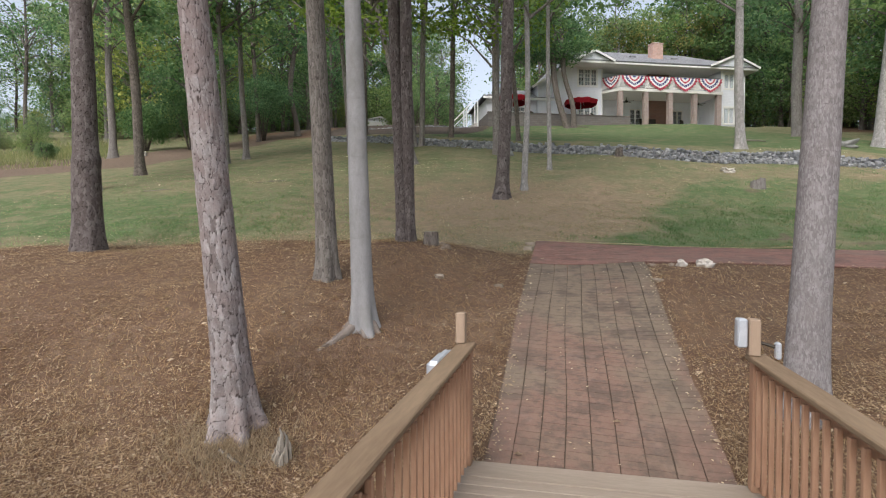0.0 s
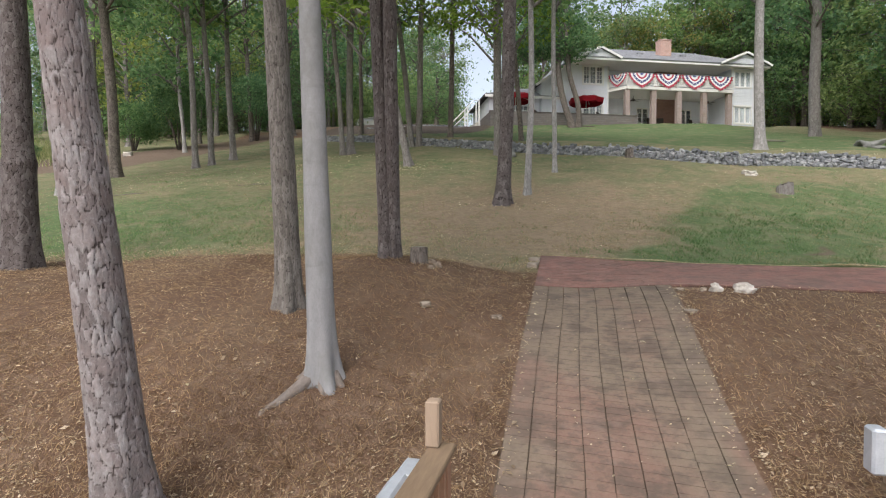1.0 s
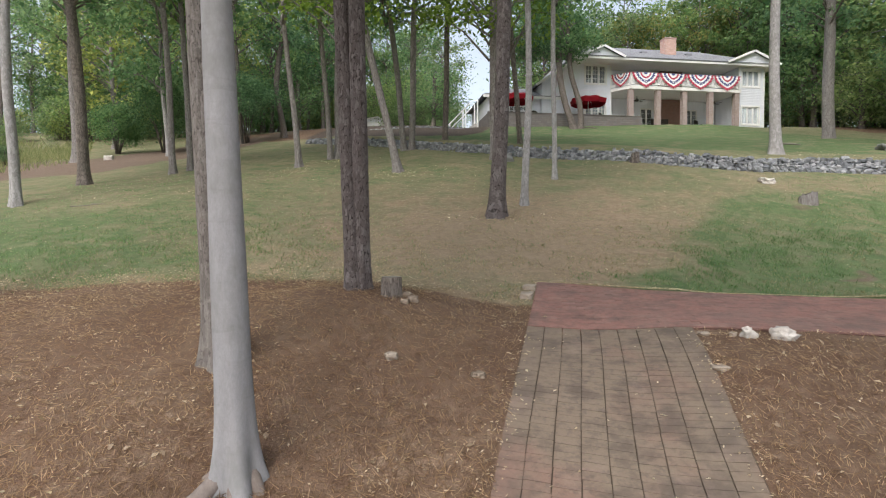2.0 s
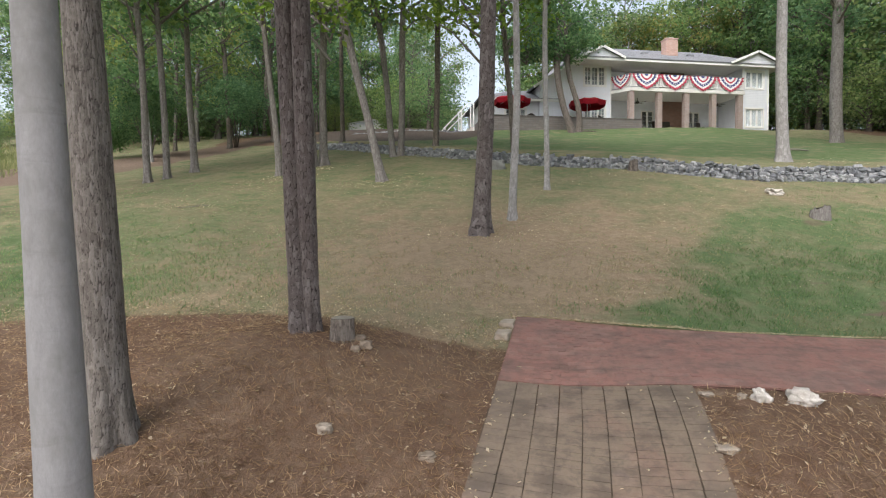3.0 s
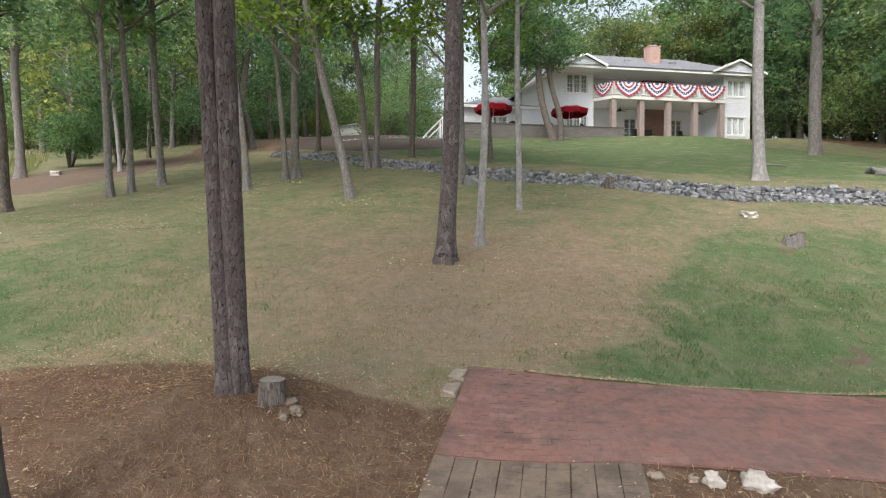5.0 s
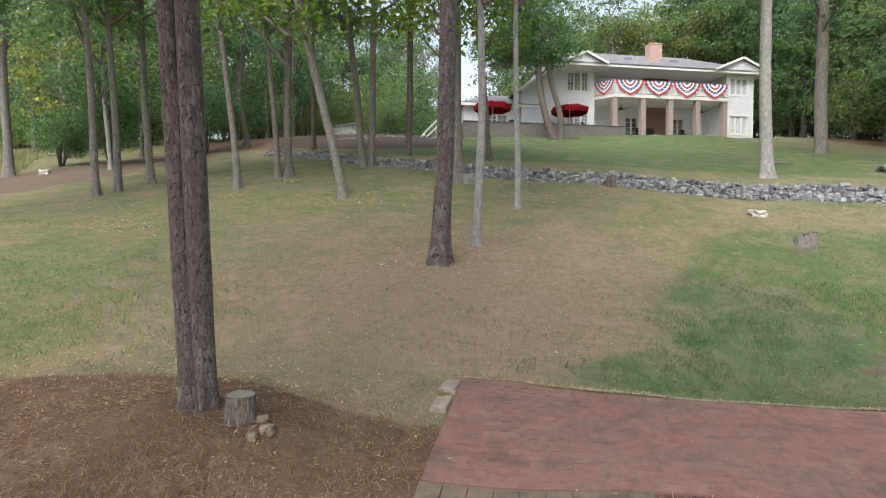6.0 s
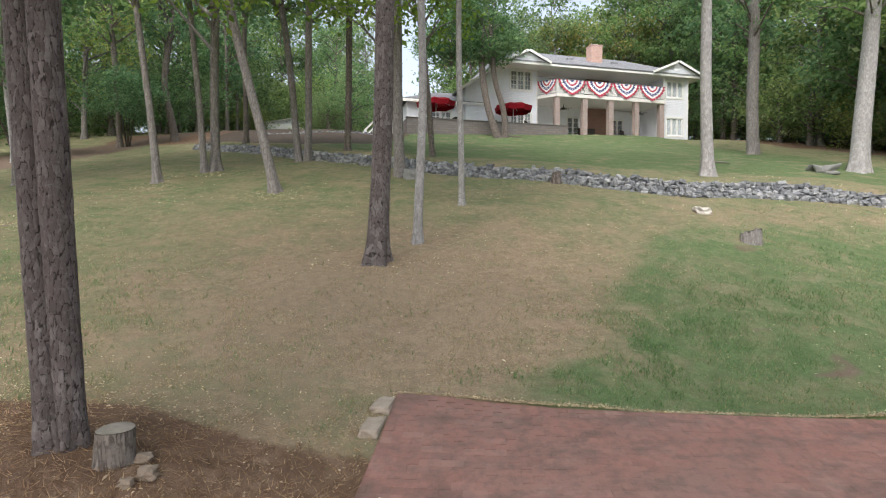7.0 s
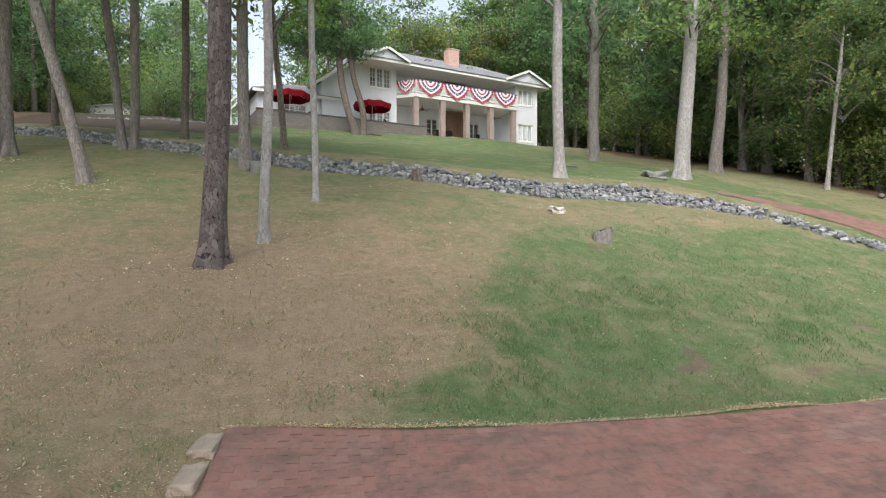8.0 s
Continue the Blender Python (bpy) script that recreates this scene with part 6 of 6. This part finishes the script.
# white shed far behind the wall
shed = thing("shed", "small white shed with a low gable roof behind the trees", "shed", Matrix.Translation((-8.5, 66.0, float(land(-8.5, 66.0)) - 0.2)) @ pose(0, 0, 0, 0, 0, 8))
part("wall", Shape().box((-1.9, 0, -0.6), (1.9, 3.6, 1.6), bevel=0.01), WHITE, shed)
g = Shape()
g.add([(-1.9, 0.01, 1.602), (1.9, 0.01, 1.602), (0.9, 0.01, 2.1), (-1.9, 3.59, 1.602), (1.9, 3.59, 1.602), (0.9, 3.59, 2.1)], [(0, 1, 2), (3, 4, 5), (0, 1, 4, 3), (1, 2, 5, 4), (2, 0, 3, 5)])
part("gable", g, SIDING, shed)
part("roof", slab_shape([[(-2.15, -0.25, 1.54), (0.9, -0.25, 2.14), (0.9, 3.8, 2.14), (-2.15, 3.8, 1.54)], [(2.15, -0.25, 1.5), (0.9, -0.25, 2.14), (0.9, 3.8, 2.14), (2.15, 3.8, 1.5)]], 0.07), WHITE, shed, "pale metal roof")


# ---- stumps, stones and litter ----
def stump(x, y, r, h, label, split=0.0, seed=1, bark=OAK_BARK):
    ob = thing("stump", label, "tree stump", Matrix.Translation((x, y, float(land(x, y)))))
    me = trunk_mesh("bark_side", r, r * 0.9, h, (0.03, 0.02), 0.0, bark, "ridges", 2, seed, 0.16, 3)
    rim = np.array([q.co[:] for q in me.vertices])[-64:]
    mid, n = rim.mean(0), 64
    for k in range(n):
        me.vertices[len(me.vertices) - 64 + k].co.z += split * (math.cos(2 * math.pi * k / n + 1) + 0.7 * math.sin(k * 0.9) * math.sin(k * 0.37))
    part("bark_side", me, None, ob)
    v = [tuple(mid + (p - mid) * 0.97 + np.array((0, 0, 0.004 + split * math.cos(2 * math.pi * k / n + 1)))) for k, p in enumerate(rim)]
    v += [tuple(mid + (p - mid) * 0.5 + np.array((0, 0, 0.012 + 0.5 * split * math.cos(2 * math.pi * k / n + 1)))) for k, p in enumerate(rim)] + [tuple(mid + np.array((0, 0, 0.008)))]
    f = [(k, (k + 1) % n, n + (k + 1) % n, n + k) for k in range(n)] + [(n + k, n + (k + 1) % n, 2 * n) for k in range(n)]
    part("cut_top", Shape().add(v, f), CUT_WOOD, ob, "weathered sawn top", smooth=True)
    return ob


stump(-0.25, 10.83, 0.145, 0.27, "sawn stump with ridged bark beside the pine", seed=301)
stump(10.05, 17.45, 0.19, 0.22, "weathered grey stump with a broken rim on the green lawn", 0.07, 302, GREY_BARK)
stump(7.45, 23.2, 0.14, 0.34, "small dark stump against the stone wall", 0.04, 303)
snag = thing("broken_stump", "splintered pale stump in grass at the foot of the pine", "tree stump", Matrix.Translation((-1.5, 4.98, float(land(-1.5, 4.98)))))
for k, (dx, dy, h, r) in enumerate(((0, 0, 0.32, 0.035), (-0.04, 0.02, 0.23, 0.032), (0.05, -0.02, 0.17, 0.035), (0.035, 0.05, 0.27, 0.03), (-0.03, -0.045, 0.13, 0.035), (0.02, -0.06, 0.1, 0.03), (-0.075, 0.0, 0.12, 0.028), (0.08, 0.03, 0.2, 0.026))):
    part("splinter", Shape().tube([(dx, dy, -0.1), (dx * 0.9, dy, h * 0.45), (dx * 0.8 + 0.01, dy, h * 0.8), (dx * 0.7 + 0.015 * (k % 3 - 1), dy, h)], [r, r * 0.85, r * 0.5, 0.004], 5), CUT_WOOD, snag)


def rock(x, y, size, material, label, seed, sink=0.25, turn=0.0, rough=0.42, round_off=0.5):
    ob = thing("rock", label, "rock", Matrix.Translation((x, y, float(land(x, y)) + size[2] * (0.5 - sink))) @ pose(0, 0, 0, 0, 0, turn))
    s = lump(seed, 3, rough, size, round_off)
    part("stone", s, material, ob, smooth=True)
    return ob


rock(4.17, 9.49, (0.12, 0.1, 0.13), QUARTZ, "white quartz rock at the edge of the brick walk", 31, rough=0.7, round_off=0.4)
rock(4.57, 9.44, (0.23, 0.15, 0.15), QUARTZ, "larger pitted white quartz rock by the brick walk", 32, turn=-25, rough=0.75, round_off=0.4)
rock(-0.06, 9.06, (0.12, 0.1, 0.09), TAN_STONE, "tan stone lying in the pine straw", 33)
rock(0.08, 10.64, (0.14, 0.12, 0.09), BROWN_STONE, "tan stone beside the stump", 34)
rock(-0.03, 10.52, (0.1, 0.08, 0.06), BROWN_STONE, "small pale stone beside the stump", 35)
rock(-0.02, 10.82, (0.12, 0.1, 0.08), BROWN_STONE, "small stone behind the stump", 36)
rock(3.72, 9.66, (0.13, 0.1, 0.05), TAN_STONE, "flat broken stone at the walk's corner", 37)
rock(3.45, 8.7, (0.16, 0.1, 0.05), TAN_STONE, "flat tan stone at the edge of the brick walk", 38)
rock(1.84, 11.66, (0.19, 0.46, 0.1), TAN_STONE, "flat tan edging stone at the walk's end", 39, 0.72, turn=-13, rough=0.16, round_off=0.12)
rock(1.95, 12.1, (0.2, 0.44, 0.1), TAN_STONE, "flat tan edging stone at the walk's corner", 40, 0.72, turn=-13, rough=0.16, round_off=0.12)
rock(10.2, 19.5, (0.28, 0.2, 0.16), QUARTZ, "pale broken rock on the lawn", 41, rough=1.1, round_off=0.2)
rock(4.03, 9.57, (0.08, 0.06, 0.06), TAN_STONE, "small tan stone beside the white rocks", 45)
rock(0.9, 8.75, (0.13, 0.11, 0.05), BROWN_STONE, "half-buried brown stone in the straw", 46)
rock(18.1, 24.9, (0.8, 0.5, 0.34), BOULDER, "flat grey boulder above the stone wall", 42, 0.35, rough=0.8, round_off=0.3)
rock(-18.3, 33.2, (0.4, 0.3, 0.25), QUARTZ, "white stone beside the dirt track", 43, rough=0.8, round_off=0.5)
rock(2.9, 25.0, (0.45, 0.35, 0.4), BOULDER, "grey rock at the foot of a tree", 44)


def surface_root(x, y, pts, r0, label):
    ob = thing("tree_root", label, "root", Matrix.Translation((x, y, 0)))
    p = [(a, b, float(land(x + a, y + b)) + c - 0.02) for a, b, c in pts]
    p = [tuple(np.array(p[i]) * (1 - k) + np.array(p[i + 1]) * k) for i in range(len(p) - 1) for k in (0, 0.33, 0.66)] + [p[-1]]
    rr = np.linspace(r0, 0.025, len(p))
    part("root", Shape().tube(p, rr, 12), ROOT_BARK, ob, smooth=True)


surface_root(-1.05, 7.12, [(-0.06, -0.05, 0.1), (-0.2, -0.2, 0.02), (-0.33, -0.38, 0.0), (-0.46, -0.52, -0.01), (-0.5, -0.72, -0.05)], 0.085, "grey root running out over the straw")
surface_root(-1.05, 7.12, [(0.03, -0.08, 0.1), (0.06, -0.2, 0.01), (0.09, -0.34, -0.06)], 0.085, "short grey root at the beech's foot")
surface_root(-1.05, 7.12, [(0.09, -0.02, 0.1), (0.2, -0.1, 0.0), (0.3, -0.16, -0.06)], 0.08, "short grey root at the beech's foot")
surface_root(-1.05, 7.12, [(-0.09, 0.0, 0.1), (-0.22, 0.0, 0.0), (-0.34, 0.04, -0.06)], 0.075, "short grey root at the beech's foot")


def stick(x, y, long, turn, r, label, material=CUT_WOOD):
    ob = thing("fallen_stick", label, "stick", Matrix.Translation((x, y, float(land(x, y)) + r)) @ pose(0, 0, 0, 0, 0, turn))
    d = Vector((math.cos(radians(turn)), math.sin(radians(turn))))
    rise = [float(land(x + d.x * s * long, y + d.y * s * long) - land(x, y)) for s in (-0.5, -0.15, 0.2, 0.5)]
    part("wood", Shape().tube([(-long / 2, 0, rise[0]), (-long * 0.15, 0.05 * long, rise[1]), (long * 0.2, -0.02 * long, rise[2]), (long / 2, 0.04 * long, rise[3])], [r, r * 0.9, r * 0.75, r * 0.4], 7), material, ob, smooth=True)


stick(-1.98, 4.98, 0.3, -30, 0.022, "broken grey stick at the pine's foot")
stick(15.2, 26.8, 1.1, -15, 0.05, "pale fallen branch on the upper lawn")
stick(-6.3, 19.6, 0.8, 12, 0.012, "thin fallen branch on the lawn")
stick(-6.0, 19.75, 0.6, -8, 0.01, "thin fallen branch on the lawn")
stick(-9.6, 18.1, 0.7, 20, 0.014, "thin fallen branch on the green lawn")
stick(-9.3, 18.25, 0.5, -15, 0.012, "thin fallen branch on the green lawn")
stick(29.4, 23.0, 1.2, 30, 0.12, "short log at the edge of the wood", OAK_BARK)
stick(10.6, 42.2, 1.3, 5, 0.05, "fallen branch at the foot of the bent tree", OAK_BARK)


def scatter(n, x0, x1, y0, y1, rng):
    return rng.uniform(x0, x1, n), rng.uniform(y0, y1, n)


def build_litter():
    rng = np.random.RandomState(77)

    def in_deck(x, y):
        s = (x - PATH_FROM[0]) * PATH_DIR[0] + (y - PATH_FROM[1]) * PATH_DIR[1]
        n = (x - PATH_FROM[0]) * PATH_SIDE[0] + (y - PATH_FROM[1]) * PATH_SIDE[1]
        return (s < 0.14) & (n > -0.35) & (n < 2.35)

    def is_straw(x, y):
        return (y < mulch_edge(x) + rng.normal(0, 0.25, len(x))) & (y > 0.0) & ~in_deck(x, y)

    def needles(x, y, material, label):
        n = len(x)
        a, long = rng.uniform(0, 6.283, n), rng.uniform(0.045, 0.15, n)
        z = land(x, y) + rng.uniform(0.004, 0.03, n)
        dx, dy, w = np.cos(a) * long / 2, np.sin(a) * long / 2, rng.uniform(0.002, 0.0045, n)
        ex, ey = land(x + dx, y + dy) - land(x, y), land(x - dx, y - dy) - land(x, y)
        v = np.stack([np.stack([x - dx - dy / long * w * 2, y - dy + dx / long * w * 2, z + ey], -1), np.stack([x - dx + dy / long * w * 2, y - dy - dx / long * w * 2, z + ey + 0.002], -1), np.stack([x + dx, y + dy, z + ex + rng.uniform(0, 0.03, n)], -1)], 1).reshape(-1, 3)
        tagged(new("pine_straw", soup("pine_straw", v, np.arange(3 * n).reshape(n, 3), material)), label, "pine straw", kind="stuff")

    # pine needles over the straw beds
    x, y = scatter(560000, -11, 11, 0.0, 12.6, rng)
    keep = is_straw(x, y) & (paved(x, y) < 0.4) & (rng.rand(len(x)) < (0.4 + 0.6 * lattice(x * 1.5, y * 1.5, 9)) * (0.55 + 0.45 * ss(8.5, 5.5, y)) * ss(0.0, 3.0, y) * ss(11, 7.5, np.abs(x)))
    needles(x[keep], y[keep], NEEDLES, "loose brown pine needles over the beds")
    # fresher, paler straw near the bridge
    x, y = scatter(130000, -7.5, 7, 1.5, 7.0, rng)
    keep = is_straw(x, y) & (paved(x, y) < 0.4) & (rng.rand(len(x)) < ss(6.8, 4.2, y) * ss(1.5, 3.4, y) * ss(7.0, 4.5, np.abs(x)) * (0.35 + 0.65 * lattice(x * 1.2, y * 1.2, 17)))
    needles(x[keep], y[keep], PALE_NEEDLES, "pale tan pine needles near the bridge")

    # fallen leaves
    sets = []
    x, y = scatter(100000, -10.5, 10.5, 0.5, 12.5, rng)
    keep = is_straw(x, y) & (lattice(x * 0.9, y * 0.9, 12) > 0.2) & (rng.rand(len(x)) < (0.35 + 0.65 * lattice(x * 2.3, y * 2.3, 14)) * (0.4 + 0.6 * ss(9, 5, y))) & (rng.rand(len(x)) > 0.96 * paved(x, y)) & (rng.rand(len(x)) < ss(0.5, 3.2, y) * ss(10.5, 7.5, np.abs(x)))
    sets.append((x[keep], y[keep], 1.0))
    x, y = scatter(6500, -12, 16, 11.5, 24, rng)
    keep = (lattice(x * 0.6, y * 0.6, 13) > 0.4) & (paved(x, y) < 0.5)
    sets.append((x[keep], y[keep], 0.9))
    x = rng.uniform(2.05, 12.5, 11000)
    y = 12.095 - 0.1548 * (x - 2.03) + cross_bend(x - 1.53) + np.abs(rng.normal(0, 0.04, len(x)))
    k = rng.rand(len(x)) < 0.4 + 0.6 * lattice(x * 2.2, x * 0, 16)
    sets.append((x[k], y[k], 0.75))
    x, y = scatter(105000, -7, 7, 2.0, 7.4, rng)
    keep = ~in_deck(x, y) & (paved(x, y) < 0.3) & (rng.rand(len(x)) < ss(7.2, 4.8, y) * ss(2.0, 3.6, y) * ss(7.0, 4.5, np.abs(x)) * (0.3 + 0.7 * lattice(x * 1.8, y * 1.8, 15)))
    sets.append((x[keep], y[keep], 0.85))
    # a pale band where the straw meets the grass, drifts beside the walk and heaps under the thin trees
    x = rng.uniform(-8, 1.8, 3600)
    sets.append((x, mulch_edge(x) + rng.normal(0.35, 0.3, len(x)), 0.75))
    along, off = rng.uniform(0, 5.6, 330), rng.normal(0, 0.08, 330)
    for side in (0.0, PATH_WIDTH):
        sets.append((PATH_FROM[0] + PATH_DIR[0] * along + PATH_SIDE[0] * (side + off), PATH_FROM[1] + PATH_DIR[1] * along + PATH_SIDE[1] * (side + off), 0.9))
    for cx, cy in ((-5.3, 24.2), (-4.4, 26.4), (-1.3, 22.2), (-6.5, 19.7), (1.6, 16.6)):
        sets.append((cx + rng.normal(0, 0.75, 170), cy + rng.normal(0, 0.3, 170), 1.3))
    x = np.concatenate([s[0] for s in sets])
    y = np.concatenate([s[1] for s in sets])
    size = np.concatenate([np.full(len(s[0]), s[2]) for s in sets]) * np.where(rng.rand(len(x)) < 0.025, rng.uniform(0.055, 0.085, len(x)), rng.uniform(0.014, 0.042, len(x)))
    z = land(x, y) + 0.02 + 0.015 * paved(x, y)
    v, f = leaves(np.stack([x, y, z], -1), size, rng, 2.2)
    tagged(new("fallen_leaves", soup("fallen_leaves", v, f, DEAD_LEAF)), "scattered tan fallen leaves", "leaves", kind="stuff")

    # grass blades
    def blades(x, y, tall, material, name, label, broad=1.0):
        n = len(x)
        a = rng.uniform(0, 6.283, n)
        z = land(x, y) - 0.005
        h = tall * rng.uniform(0.5, 1.3, n)
        w = broad * rng.uniform(0.003, 0.007, n)
        bx, by = rng.normal(0, 0.5, n) * h, rng.normal(0, 0.5, n) * h
        v = np.stack([np.stack([x - w * np.cos(a), y - w * np.sin(a), z], -1), np.stack([x + w * np.cos(a), y + w * np.sin(a), z], -1), np.stack([x + bx, y + by, z + h], -1)], 1).reshape(-1, 3)
        tagged(new(name, soup(name, v, np.arange(3 * n).reshape(n, 3), material)), label, "grass", kind="stuff")

    def lawn(n, x0, x1, y0, y1):
        x, y = scatter(n, x0, x1, y0, y1, rng)
        keep = (y > mulch_edge(x) + 0.1 + rng.normal(0, 0.3, n)) & (paved(x, y) < 0.05) & (paved(x, y - 0.09) < 0.3) & (y < np.interp(x, WALL_X, WALL_Y) - 0.3) & (rng.rand(n) > 1.1 * bare(x, y))
        return x[keep], y[keep]

    x, y = lawn(640000, -13, 19, 10.4, 24)
    k = rng.rand(len(x)) < 0.12 + 0.88 * ss(19, 13, y) * ss(14, 8, np.abs(x - 3))
    x, y = x[k], y[k]
    patch = np.interp(y, [11, 12.7, 13, 15.1, 17.8, 19.4, 21], [3.0, 3.4, 4.7, 5.6, 7.6, 10.2, 12])
    p = ss(-0.9, 0.9, x - patch + 1.6 * (lattice(x * 1.3, y * 1.3, 21) - 0.5)) * (0.2 + 0.6 * ss(0.34, 0.66, lattice(x * 1.1, y * 1.1, 23)))
    p = np.maximum(p, (0.36 + 0.24 * ss(-4, -8, x)) * ss(0, -4, x))
    p = np.maximum(p, 0.05)
    clump = lattice(x * 3.1, y * 3.1, 31) * 0.6 + lattice(x * 7, y * 7, 32) * 0.4
    k = rng.rand(len(x)) < ss(0.28, 0.66, clump)
    x, y, p = x[k], y[k], p[k]
    g = rng.rand(len(x)) < p
    blades(x[g], y[g], 0.065, GRASS_GREEN, "green_grass", "short green lawn grass")
    d = ~g & (rng.rand(len(x)) < 0.55)
    blades(x[d], y[d], 0.034, GRASS_DRY, "dry_grass", "dry tan lawn grass")
    # rough meadow beyond the dirt track
    x, y = scatter(26000, -46, -20, 29, 47, rng)
    k = (x < -0.6 * y) & (rng.rand(len(x)) < 0.25 + 0.75 * ss(0.35, 0.65, lattice(x * 0.5, y * 0.5, 41)))
    blades(x[k], y[k], 0.5, MEADOW, "meadow_grass", "tall rough meadow grass", 4.0)
    # fringe along the walk and round the pine's foot
    x, y = scatter(12000, -3.0, -1.1, 4.6, 5.9, rng)
    k = np.exp(-((x + 2.05) / 0.45) ** 2 - ((y - 5.15) / 0.33) ** 2) > rng.rand(len(x))
    blades(x[k], y[k], 0.13, GRASS_GREY, "dry_grass", "dry grass round the pine's foot")


build_litter()
